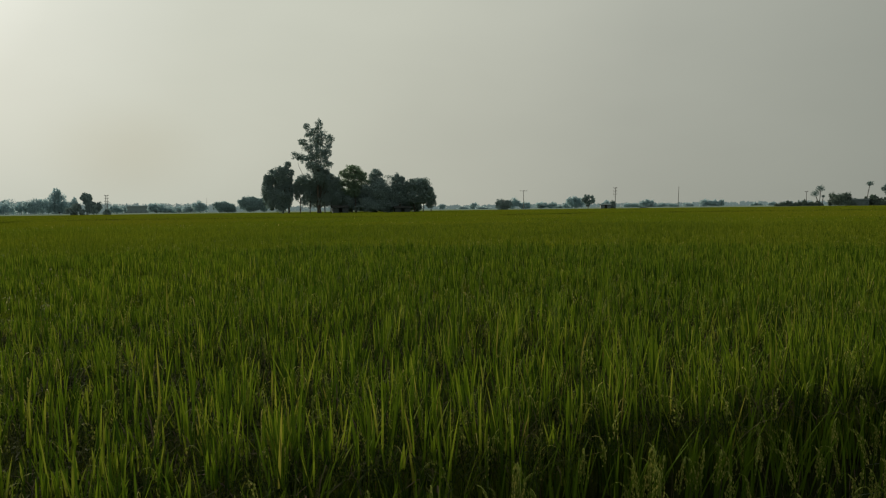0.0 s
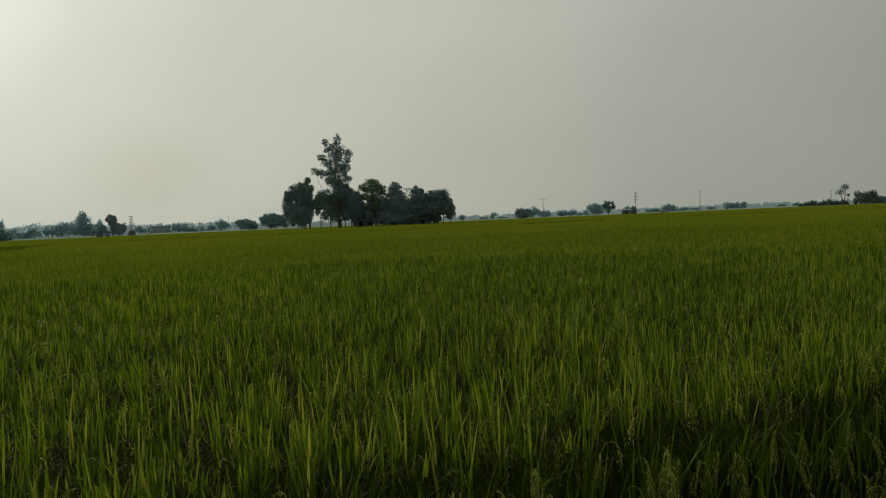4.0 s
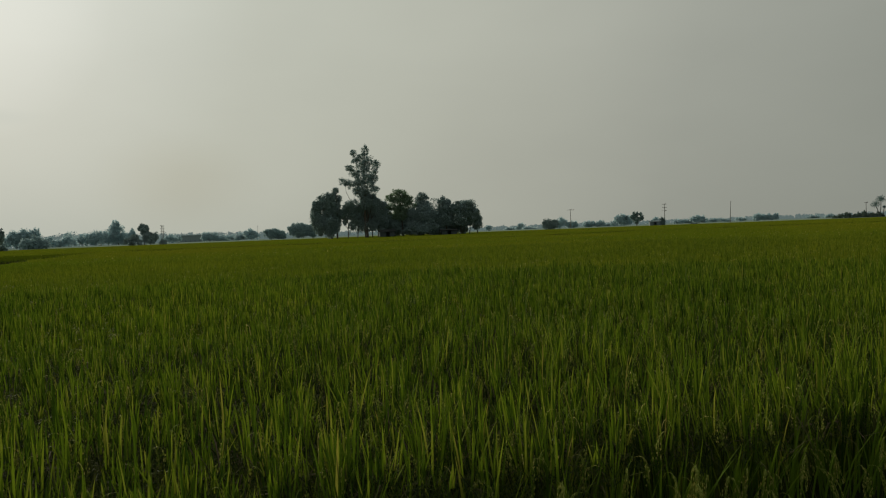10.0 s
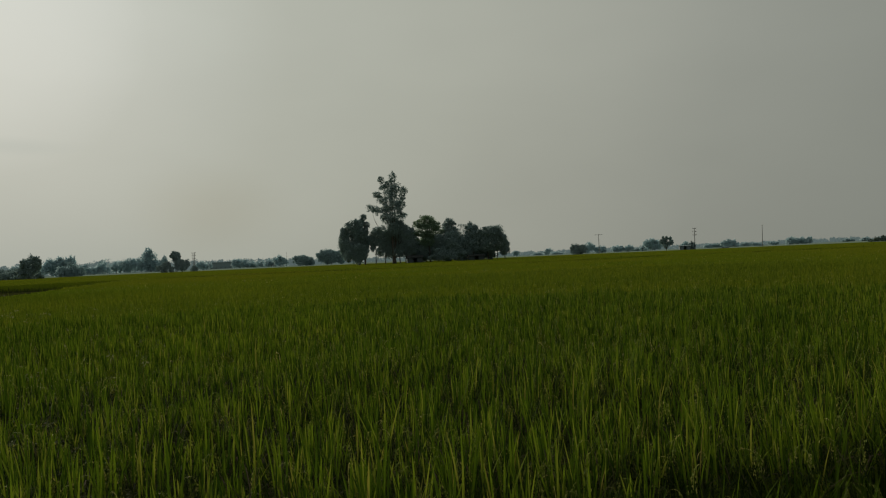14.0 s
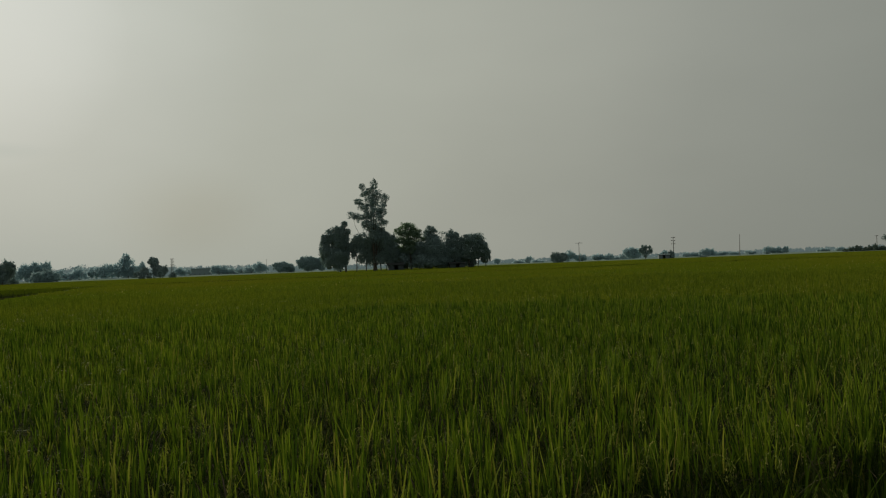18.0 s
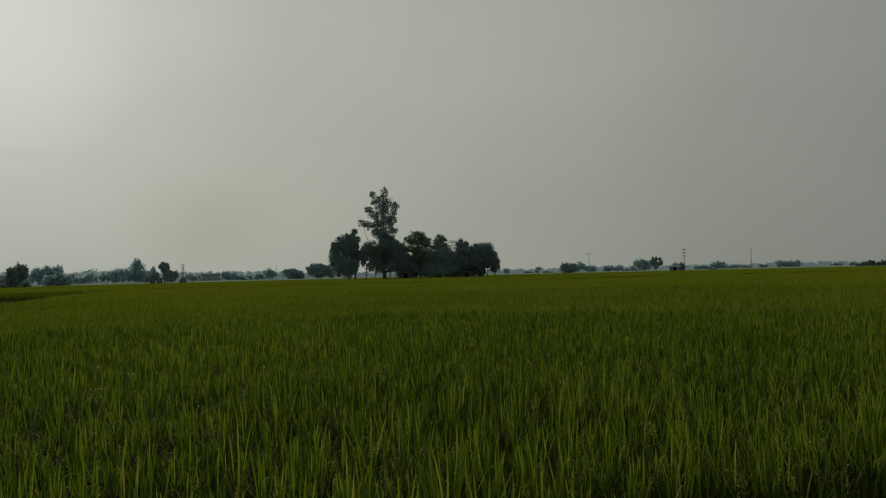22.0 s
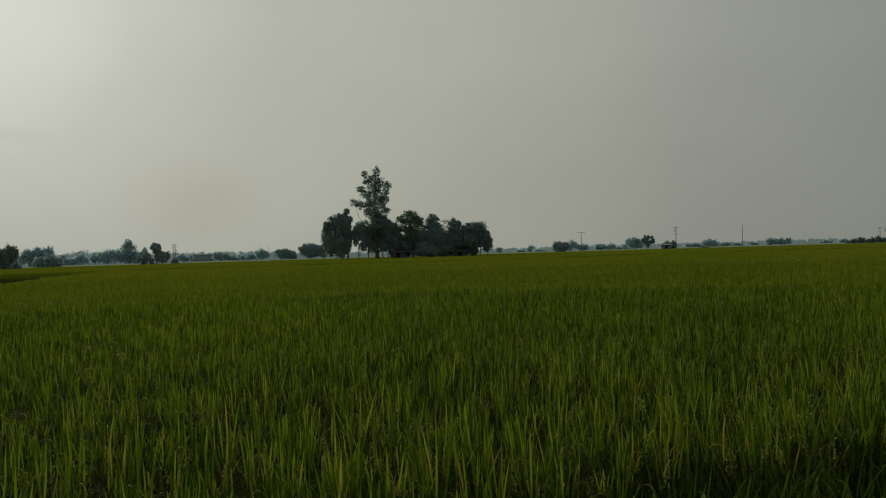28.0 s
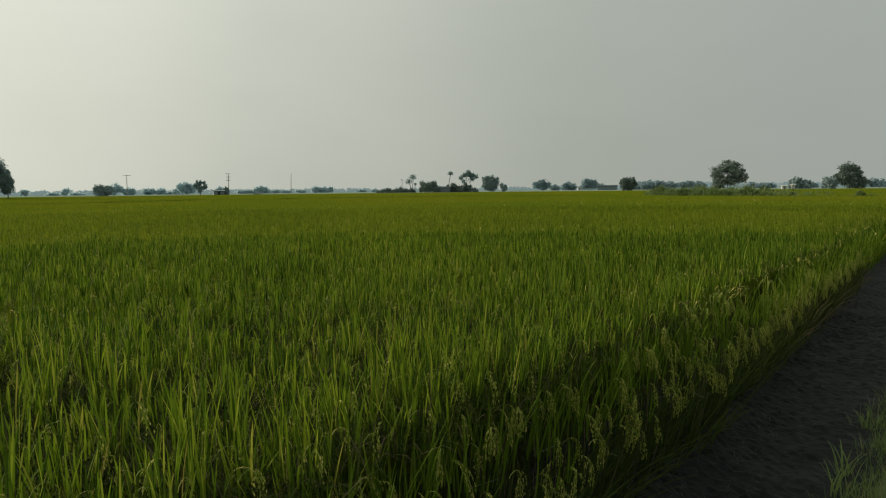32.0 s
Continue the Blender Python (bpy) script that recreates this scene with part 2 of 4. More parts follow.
                              ((0.0, (0.210, 0.320, 0.200)), (1.0, (0.280, 0.400, 0.235))), glow=0.35, rough=0.8, spec=0.15)
FOLIAGE_DARK = leaf_material("dark_tree_leaf",
                             ((0.0, (0.130, 0.172, 0.150)), (1.0, (0.165, 0.215, 0.180))),
                             ((0.0, (0.072, 0.114, 0.075)), (1.0, (0.120, 0.174, 0.112))), glow=0.12, rough=0.85, spec=0.1)
FOLIAGE_HAZE_MID = leaf_material("mid_haze_tree_leaf",
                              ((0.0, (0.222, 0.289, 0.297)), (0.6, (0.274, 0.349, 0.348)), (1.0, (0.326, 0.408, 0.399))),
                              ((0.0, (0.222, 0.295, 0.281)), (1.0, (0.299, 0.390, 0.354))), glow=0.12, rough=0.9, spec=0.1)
FOLIAGE_HAZE_GREY = leaf_material("grey_haze_tree_leaf",
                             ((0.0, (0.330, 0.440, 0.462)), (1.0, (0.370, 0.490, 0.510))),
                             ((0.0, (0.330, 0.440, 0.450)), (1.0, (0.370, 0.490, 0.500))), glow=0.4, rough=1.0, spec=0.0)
FOLIAGE_HAZE_FAR = leaf_material("far_haze_tree_leaf",
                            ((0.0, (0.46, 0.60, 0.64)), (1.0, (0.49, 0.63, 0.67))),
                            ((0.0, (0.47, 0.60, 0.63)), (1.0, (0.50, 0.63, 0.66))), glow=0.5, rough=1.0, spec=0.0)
FOLIAGE_HAZE_BLUE = leaf_material("blue_haze_tree_leaf",
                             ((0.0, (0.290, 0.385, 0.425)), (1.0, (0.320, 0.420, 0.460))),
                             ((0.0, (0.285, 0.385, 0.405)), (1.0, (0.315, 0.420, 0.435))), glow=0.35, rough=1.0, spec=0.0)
BARK = rough_material("bark", ((0.2, (0.05, 0.042, 0.035)), (0.8, (0.14, 0.12, 0.10))), 3.0, 0.5, 0.03, stretch=(1, 1, 0.3))
SOIL = rough_material("damp_soil_lit_patches", ((0.3, (0.004, 0.005, 0.005)), (0.5, (0.008, 0.009, 0.009)), (0.75, (0.028, 0.030, 0.030))), 4.0, 0.6, 0.012, 0.9)
EARTH = rough_material("dry_earth", ((0.2, (0.05, 0.048, 0.028)), (0.8, (0.11, 0.10, 0.06))), 0.6, 0.5, 0.03)
CONCRETE = rough_material("weathered_concrete", ((0.2, (0.16, 0.155, 0.145)), (0.8, (0.28, 0.27, 0.25))), 2.0, 0.3, 0.01)
STEEL = rough_material("grey_steel", ((0.2, (0.12, 0.12, 0.12)), (0.8, (0.2, 0.2, 0.2))), 3.0, 0.1, 0.005, 0.5)
PORCELAIN = rough_material("brown_porcelain", ((0.2, (0.1, 0.05, 0.035)), (0.8, (0.14, 0.07, 0.05))), 4.0, 0.05, 0.002, 0.3)
BRICKWORK = rough_material("dark_hazed_brickwork", ((0.2, (0.050, 0.062, 0.064)), (0.8, (0.075, 0.090, 0.092))), 1.2, 0.4, 0.02)
THATCH = rough_material("old_thatch", ((0.2, (0.030, 0.034, 0.034)), (0.8, (0.050, 0.055, 0.054))), 2.5, 0.7, 0.05, stretch=(1, 1, 0.3))
HAZED_FIELD = rough_material("hazed_far_field", ((0.2, (0.19, 0.25, 0.19)), (0.8, (0.25, 0.31, 0.25))), 0.02, 0.1, 0.02, 1.0, spec=0.0)
LIMEWASH = rough_material("pale_limewash", ((0.2, (0.42, 0.42, 0.39)), (0.8, (0.58, 0.57, 0.53))), 1.0, 0.2, 0.01)
HAZED_PLASTER = rough_material("hazed_plaster", ((0.2, (0.20, 0.26, 0.27)), (0.8, (0.27, 0.33, 0.34))), 1.0, 0.2, 0.01)
SHEETING = rough_material("grey_roof_sheeting", ((0.2, (0.13, 0.165, 0.175)), (0.8, (0.18, 0.215, 0.225))), 0.8, 0.2, 0.02, 0.6)


def canopy_material():
    """The stand of rice from afar: streaks of leaf tips over shade put into the colour, in broad greener and yellower
    patches.
    """
    m, nt, out = base_material("rice_canopy")
    fine = noise_node(nt, 9.0, 4, rough=0.7)
    broad = noise_node(nt, 0.05, 4)
    col = ramp_node(nt, fine, ((0.25, (0.094, 0.120, 0.009)), (0.55, (0.137, 0.169, 0.012)), (0.75, (0.172, 0.203, 0.015))))
    geo = nt.nodes.new("ShaderNodeNewGeometry")
    sep = nt.nodes.new("ShaderNodeSeparateXYZ")
    nt.links.new(geo.outputs["Position"], sep.inputs[0])
    stand = nt.nodes.new("ShaderNodeMapRange")
    stand.inputs["From Min"].default_value, stand.inputs["From Max"].default_value = 0.2, 0.45
    nt.links.new(sep.outputs["Z"], stand.inputs[0])
    stubble = ramp_node(nt, fine, ((0.3, (0.022, 0.022, 0.010)), (0.7, (0.075, 0.080, 0.028))))
    col = mix_colour(nt, stand.outputs[0], stubble, col)
    tone = ramp_node(nt, broad, ((0.35, (0.82, 0.95, 0.8)), (0.65, (1.22, 1.05, 1.0))))
    col = mix_colour(nt, 1.0, col, tone, "MULTIPLY")
    p = nt.nodes.new("ShaderNodeBsdfPrincipled")
    p.inputs["Roughness"].default_value, p.inputs["Specular IOR Level"].default_value = 1.0, 0.0
    nt.links.new(col, p.inputs["Base Color"])
    nt.links.new(bump_node(nt, fine, 0.6, 0.15), p.inputs["Normal"])
    t = nt.nodes.new("ShaderNodeBsdfTranslucent")
    nt.links.new(mix_colour(nt, 1.0, col, (1.5, 1.7, 0.9), "MULTIPLY"), t.inputs["Color"])
    mx = nt.nodes.new("ShaderNodeMixShader")
    mx.inputs[0].default_value = 0.15
    nt.links.new(p.outputs[0], mx.inputs[1])
    nt.links.new(t.outputs[0], mx.inputs[2])
    nt.links.new(mx.outputs[0], out.inputs["Surface"])
    return m


CANOPY = canopy_material()
rng = np.random.default_rng(7)


# ---- mesh helpers ----
def mesh_of(name, verts, faces, smooth=False):
    """A mesh from arrays; faces all have the same number of corners."""
    verts, faces = np.asarray(verts, np.float32).reshape(-1, 3), np.asarray(faces, np.int32)
    k = faces.shape[1]
    me = bpy.data.meshes.new(name)
    me.vertices.add(len(verts))
    me.vertices.foreach_set("co", verts.ravel())
    me.loops.add(faces.size)
    me.loops.foreach_set("vertex_index", faces.ravel())
    me.polygons.add(len(faces))
    me.polygons.foreach_set("loop_start", np.arange(0, faces.size, k, dtype=np.int32))
    me.polygons.foreach_set("use_smooth", np.full(len(faces), smooth))
    me.update(calc_edges=True)
    return me


def put(name, me, material, parent=None, label="", at=None):
    me.materials.clear()
    me.materials.append(material)
    ob = new(name, me)
    ob.parent = parent
    if at is not None:
        ob.matrix_basis = at
    return tagged(ob, label) if label else ob


def holder(name, x, y, z=0.0, turn=0.0):
    ob = new(name)
    ob.empty_display_size = 0.3
    ob.matrix_basis = pose(x, y, z, 0, 0, turn)
    return ob


def join(chunks):
    """Joins (verts, faces) arrays into one pair."""
    vs, fs, n = [], [], 0
    for v, f in chunks:
        v = np.asarray(v, float).reshape(-1, 3)
        vs.append(v)
        fs.append(np.asarray(f) + n)
        n += len(v)
    return np.concatenate(vs), np.concatenate(fs)


def strips(base, az, lean, bend, length, width, segs, profile=None):
    """Leaf blades: ribbons that rise from base, lean towards az and bend over towards the tip."""
    n = len(base)
    s = np.linspace(0, 1, segs + 1)
    if profile is None:
        profile = np.interp(s, (0, 0.25, 0.6, 0.85, 1), (0.7, 1.0, 0.9, 0.5, 0.04))
    tilt = lean[:, None] + bend[:, None] * s[None, :] ** 1.6
    mid = 0.5 * (tilt[:, 1:] + tilt[:, :-1])
    step = (length / segs)[:, None]
    out = np.concatenate([np.zeros((n, 1)), np.cumsum(np.sin(mid) * step, 1)], 1)
    up = np.concatenate([np.zeros((n, 1)), np.cumsum(np.cos(mid) * step, 1)], 1)
    spine = np.stack([base[:, 0:1] + out * np.cos(az)[:, None], base[:, 1:2] + out * np.sin(az)[:, None], base[:, 2:3] + up], -1)
    side = np.stack([-np.sin(az), np.cos(az), np.zeros(n)], -1)[:, None, :] * (0.5 * width[:, None] * profile[None, :])[..., None]
    verts = np.stack([spine - side, spine + side], 2).reshape(-1, 3)
    first = (np.arange(n) * 2 * (segs + 1))[:, None] + 2 * np.arange(segs)[None, :]
    first = first.ravel()
    return verts, np.stack([first, first + 1, first + 3, first + 2], 1)


def tube(points, radii, sides=7):
    """A tapered tube along points, as quads."""
    pts, rings = [Vector(p) for p in points], []
    for i, p in enumerate(pts):
        d = (pts[min(i + 1, len(pts) - 1)] - pts[max(i - 1, 0)]).normalized()
        a = d.cross(Vector((0.31, 0.95, 0.1))).normalized()
        b = d.cross(a)
        rings += [[p + radii[i] * (math.cos(2 * math.pi * k / sides) * a + math.sin(2 * math.pi * k / sides) * b)] for k in range(sides)]
    faces = [(i * sides + k, i * sides + (k + 1) % sides, (i + 1) * sides + (k + 1) % sides, (i + 1) * sides + k) for i in range(len(pts) - 1) for k in range(sides)]
    return np.array([list(r[0]) for r in rings]), np.array(faces)


def block(x0, x1, y0, y1, z0, z1, bevel=0.0):
    """A box as a bmesh with softened edges."""
    bm = bmesh.new()
    bmesh.ops.create_cube(bm, size=1)
    for v in bm.verts:
        v.co = Vector(((x0 + x1) / 2 + v.co.x * (x1 - x0), (y0 + y1) / 2 + v.co.y * (y1 - y0), (z0 + z1) / 2 + v.co.z * (z1 - z0)))
    if bevel:
        bmesh.ops.bevel(bm, geom=bm.edges[:], offset=bevel, segments=1, affect="EDGES")
    return bm


def part(name, bm, material, parent, label=""):
    me = bpy.data.meshes.new(name)
    bm.to_mesh(me)
    bm.free()
    return put(name, me, material, parent, label)


def soft_noise(x, y, scale, seed=0):
    """Smooth bumps between about -1 and 1, from a few waves of unlike direction."""
    r = np.random.default_rng(seed)
    v = np.zeros_like(x, dtype=float)
    for k in range(7):
        a, ph, f = r.uniform(0, 6.28), r.uniform(0, 6.28), r.uniform(0.6, 1.9) / scale
        v += np.sin((x * np.cos(a) + y * np.sin(a)) * f * 2 * np.pi + ph)
    return v / 3.2


# ---- ground ----
EDGE_A, EDGE_B = 2.1, 0.47      # the rice begins at y = EDGE_A + EDGE_B * x
EDGE_COS = math.cos(math.atan(EDGE_B))


def into_field(x, y):
    """Metres from the edge of the rice, into the field."""
    return (y - EDGE_A - EDGE_B * x) * EDGE_COS


def stand_height(x, y):
    """How high the crop stands: full in the paddies, low on the bunds and in the bare wedge between them."""
    h = np.ones_like(x)
    far = np.interp(x, (-45, -20, 0, 14, 34, 62), (66, 65, 65, 80, 79, 81)) + 1.5 * soft_noise(x, y * 0, 31, 5)
    d = y - far
    h = np.where((d > 0) & (d < 6.5) & (x > -38) & (x < 64), 0.22, h)
    # the wedge on the left, between the near paddy and the next one
    l1 = np.interp(y, (6, 20, 31, 40, 62), (-17, -20, -24.4, -29.5, -40))
    l2 = np.interp(y, (6, 30, 53, 62), (-82, -63, -48, -40))
    h = np.where((x < l1) & (x > l2) & (y > 6) & (y < 63), 0.20, h)
    # the right-hand end of the near paddy
    h = np.where((x > 55) & (x < 60) & (y < 78), 0.2, h)
    return h


def make_ground():
    rings = np.concatenate([[0.0], np.geomspace(1.2, 4300, 90)])
    n = 144
    a = np.linspace(0, 2 * np.pi, n, endpoint=False)
    x, y = rings[1:, None] * np.cos(a), rings[1:, None] * np.sin(a)
    z = -0.03 + 0.0 * x
    verts = np.concatenate([[[0, 0, -0.03]], np.stack([x, y, z], -1).reshape(-1, 3)])
    m = len(rings) - 1
    quads = [[1 + i * n + k, 1 + i * n + (k + 1) % n, 1 + (i + 1) * n + (k + 1) % n, 1 + (i + 1) * n + k] for i in range(m - 1) for k in range(n)]
    ob = put("ground", mesh_of("ground", verts, [[0, 0, 0, 0]][:0] + quads), EARTH)
    tagged(ob, "flat brown farmland earth under the crop", "ground", kind="structure")
    # the middle disc
    bm = bmesh.new()
    ring = [bm.verts.new((1.2 * math.cos(t), 1.2 * math.sin(t), -0.03)) for t in a]
    bm.faces.new(ring)
    part("ground_middle", bm, EARTH, ob)


make_ground()


def make_ditch():
    """The damp bare strip between the rice and the verge: clods, hollows and trodden soil."""
    u = np.concatenate([np.arange(-16, -3, 0.13), np.arange(-3, 9, 0.034), np.arange(9, 40, 0.13)])
    v = np.arange(-1.35, 0.5, 0.034)
    uu, vv = np.meshgrid(u, v, indexing="ij")
    c, s = EDGE_COS, EDGE_COS * EDGE_B
    x, y = uu * c - vv * s, EDGE_A + uu * s + vv * c
    z = 0.008 * soft_noise(x, y, 0.9, 1) + 0.005 * rng.normal(size=x.shape)
    # trodden clods
    for cu, cv, cr in zip(rng.uniform(-3, 9, 900), rng.uniform(-1.2, 0.3, 900), rng.uniform(0.03, 0.09, 900)):
        spot = (slice(*np.searchsorted(u, (cu - cr, cu + cr))), slice(*np.searchsorted(v, (cv - cr, cv + cr))))
        lump = np.clip(1 - ((uu[spot] - cu) ** 2 + (vv[spot] - cv) ** 2) / cr ** 2, 0, 1)
        z[spot] += rng.choice((-0.5, 1.0)) * 0.14 * cr * lump
    z += 0.07 * np.clip((-vv - 0.85) / 0.4, 0, 1) - 0.035 * np.exp(-((vv + 0.35) / 0.25) ** 2) + 0.055
    nu, nv = len(u), len(v)
    i = (np.arange(nu - 1)[:, None] * nv + np.arange(nv - 1)[None, :]).ravel()
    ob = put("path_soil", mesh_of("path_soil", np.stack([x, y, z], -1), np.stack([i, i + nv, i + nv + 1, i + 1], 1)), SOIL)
    tagged(ob, "strip of dark damp bare soil beside the rice", "soil", kind="structure")
    # dry straw and fallen leaves
    n = 3200
    uu, vv = rng.uniform(-1, 10, n), -np.abs(rng.normal(0, 0.42, n)) + 0.12
    base = np.stack([uu * c - vv * s, EDGE_A + uu * s + vv * c, np.full(n, 0.06)], 1)
    v, f = strips(base, rng.uniform(0, 6.28, n), rng.uniform(1.2, 1.5, n), rng.uniform(0, 0.4, n), rng.uniform(0.02, 0.10, n) * rng.uniform(0.5, 1.2, n), rng.uniform(0.0012, 0.004, n), 2)
    tagged(put("straw_litter", mesh_of("straw_litter", v, f), STRAW), "dry straw and fallen leaves along the rice edge", "straw", kind="stuff")


make_ditch()


def make_verge():
    """The grassy bank on which one walks, on the far side of the bare strip."""
    u, v = np.arange(-14, 40, 0.2), np.arange(-4.2, -0.83, 0.06)
    uu, vv = np.meshgrid(u, v, indexing="ij")
    c, s = EDGE_COS, EDGE_COS * EDGE_B
    x, y = uu * c - vv * s, EDGE_A + uu * s + vv * c
    z = 0.14 * np.clip((-vv - 0.85) / 0.3, 0, 1) + 0.015 * soft_noise(x, y, 1.1, 9) - 0.03 * (vv > -0.9)
    nu, nv = len(u), len(v)
    i = (np.arange(nu - 1)[:, None] * nv + np.arange(nv - 1)[None, :]).ravel()
    ob = put("path_bank", mesh_of("path_bank", np.stack([x, y, z], -1), np.stack([i, i + nv, i + nv + 1, i + 1], 1), True), EARTH)
    tagged(ob, "low earth bank beside the paddy", "path", kind="structure")
    n = 42000
    uu = rng.uniform(-1, 8.5, n)
    vv = -0.86 - np.abs(rng.gamma(1.5, 0.5, n)) + 0.10 * soft_noise(uu, 0 * uu, 0.7, 13)
    keep = (vv > -3.0) & (soft_noise(uu, vv, 0.5, 12) > -1.0)
    uu, vv = uu[keep], vv[keep]
    n = len(uu)
    base = np.stack([uu * c - vv * s, EDGE_A + uu * s + vv * c, 0.14 * np.clip((-vv - 0.85) / 0.3, 0, 1) - 0.01], 1)
    az = rng.uniform(0, 6.28, n)
    ln = rng.uniform(0.05, 0.17, n) * (1 + 0.4 * soft_noise(uu, vv, 0.6, 15))
    v, f = strips(base, az, rng.uniform(0.05, 0.5, n), rng.uniform(0.2, 1.1, n), ln, rng.uniform(0.0016, 0.0038, n), 2)
    tagged(put("verge_grass", mesh_of("verge_grass", v, f), GRASS), "short pale green grass on the walking bank", "grass", kind="stuff")


make_verge()


def grass_tuft(x, y, z, reach, label, seed):
    """A taller tuft of grass at the foot of the bank, its blades arching outward."""
    r = np.random.default_rng(seed)
    top = holder("grass_tuft", x, y, z)
    for k in range(r.integers(12, 18)):
        one = [np.array([v]) for v in (r.uniform(0, 6.28), r.uniform(0.05, 0.5), r.uniform(0.4, 1.3), r.uniform(0.6, 1.0) * reach, r.uniform(0.004, 0.009))]
        base = np.array([[r.normal(0, 0.02), r.normal(0, 0.02), -0.02]])
        put("blade", mesh_of("blade", *strips(base, *one, 6)), GRASS, top)
    tagged(top, label, "grass", "grass tufts at the foot of the bank")


for k, (u, v, reach) in enumerate(((2.25, -0.90, 0.22), (3.78, -0.84, 0.22), (4.6, -0.86, 0.2), (3.45, -0.86, 0.24), (2.8, -0.95, 0.2))):
    grass_tuft(u * EDGE_COS - v * EDGE_COS * EDGE_B, EDGE_A + u * EDGE_COS * EDGE_B + v * EDGE_COS, 0.05, reach, "tuft of arching pale green grass beside the soil", 700 + k)


# ---- the rice ----
MID = (0.2, 0.5)      # the spot round which the stand is built most finely
REACH = (radians(-75), radians(108))  # bearings, right of +y, that the fine stand covers


def hills(r0, r1, pitch, jitter=0.3):
    """Planting places between two distances from MID, in jittered rows."""
    g = np.arange(-r1 - 1, r1 + 1, pitch)
    x, y = np.meshgrid(g, g)
    x, y = x.ravel(), y.ravel()
    x, y = x + rng.normal(0, jitter * pitch, len(x)), y + rng.normal(0, jitter * pitch, len(x))
    r, b = np.hypot(x, y), np.arctan2(x, y)
    keep = (r >= r0) & (r < r1) & (b > REACH[0]) & (b < REACH[1])
    x, y = x[keep] + MID[0], y[keep] + MID[1]
    keep = (into_field(x, y) > 0.20) & (stand_height(x, y) > 0.5)
    return x[keep], y[keep]


def tips(x, y):
    """The height of the leaf tips over the paddy."""
    return np.maximum(0.755, 0.80 + 0.035 * soft_noise(x, y, 3.1, 21) + 0.03 * soft_noise(x, y, 0.9, 22) + 0.036 * soft_noise(x, y, 0.45, 23))


def blades_at(x, y, count, spread, base_z, top, width, segs, lean=(0.03, 0.22), bend=(0.02, 0.5), drop=0.14):
    n = len(x) * count
    xx, yy = np.repeat(x, count) + rng.normal(0, spread, n), np.repeat(y, count) + rng.normal(0, spread, n)
    tip = np.repeat(top, count) - np.abs(rng.normal(0, drop, n)) + 0.05
    base = np.stack([xx, yy, np.full(n, base_z)], 1)
    ln = np.maximum(tip - base_z, 0.08) * rng.uniform(1.0, 1.06, n)
    lean_, bend_ = rng.uniform(*lean, n), rng.uniform(*bend, n) ** 1.5
    return strips(base, rng.uniform(0, 6.28, n), lean_, bend_, ln, width * rng.uniform(0.65, 1.2, n), segs)


def canopy_sheet():
    """The closed body of the stand, seen between and beyond the single leaves; nearby it is added to block sun."""
    rings = np.concatenate([np.arange(0.4, 5.5, 0.25), np.geomspace(5.5, 250, 140)])
    a = np.radians(np.concatenate([np.linspace(-180, -82, 26), np.linspace(-80, 112, 180), np.linspace(115, 180, 18)]))
    x, y = MID[0] + rings[:, None] * np.sin(a), MID[1] + rings[:, None] * np.cos(a)
    r = rings[:, None] + 0 * x
    h = np.interp(r, (5, 7, 14, 30, 60, 120, 300), (0.38, 0.55, 0.66, 0.72, 0.755, 0.765, 0.785)) + 0.02 * soft_noise(x, y, 3.0, 21) * (r < 60) + rng.normal(0, 0.012, x.shape) * (r < 150)
    h = h * np.minimum(1.0, stand_height(x, y))
    h = np.where(r > 90, h, np.interp(into_field(x, y), (0.50, 0.60, 0.72, 1.0), (-0.25, 0.1, 0.8, 1.0)) * np.maximum(h, 0.05))
    n = len(a)
    i = (np.arange(len(rings) - 1)[:, None] * n + np.arange(n - 1)[None, :]).ravel()
    return mesh_of("canopy", np.stack([x, y, h], -1), np.stack([i, i + 1, i + n + 1, i + n], 1))


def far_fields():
    """The fields beyond the next boundary, with haze and mist put into their pale colour."""
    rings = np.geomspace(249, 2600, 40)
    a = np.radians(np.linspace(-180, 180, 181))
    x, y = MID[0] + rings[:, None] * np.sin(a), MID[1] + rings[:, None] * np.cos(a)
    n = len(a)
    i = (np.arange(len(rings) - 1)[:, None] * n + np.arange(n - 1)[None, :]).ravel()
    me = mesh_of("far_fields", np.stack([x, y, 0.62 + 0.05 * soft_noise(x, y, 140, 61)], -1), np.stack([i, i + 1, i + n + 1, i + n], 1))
    tagged(put("far_fields", me, HAZED_FIELD), "green fields far beyond the paddy, coloured pale for haze", "field", kind="structure")


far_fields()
field = put("rice_field", canopy_sheet(), CANOPY)
tagged(field, "wide green paddy of ripening rice, level to the tree line", "rice field", kind="stuff")


def stuff_part(name, pair, material, label):
    tagged(put(name, mesh_of(name, *pair), material, field), label, kind="stuff")


def hill_blades(x, y, count, spread, base_z, width, segs, fan=0.2, bend=0.35, drop=0.07, vary=0.04):
    """Upright leaves in tufts: those of one hill share its height and lean a little outward."""
    n = len(x) * count
    ang, rad = rng.uniform(0, 6.28, n), np.sqrt(rng.random(n)) * spread
    xx, yy = np.repeat(x, count) + rad * np.cos(ang), np.repeat(y, count) + rad * np.sin(ang)
    tall = tips(x, y) + rng.normal(0, vary, len(x))
    tip = np.repeat(tall, count) - np.abs(rng.normal(0, drop, n)) + 0.04
    base = np.stack([xx, yy, np.full(n, base_z)], 1)
    ln = np.maximum(tip - base_z, 0.08) * rng.uniform(1.0, 1.05, n)
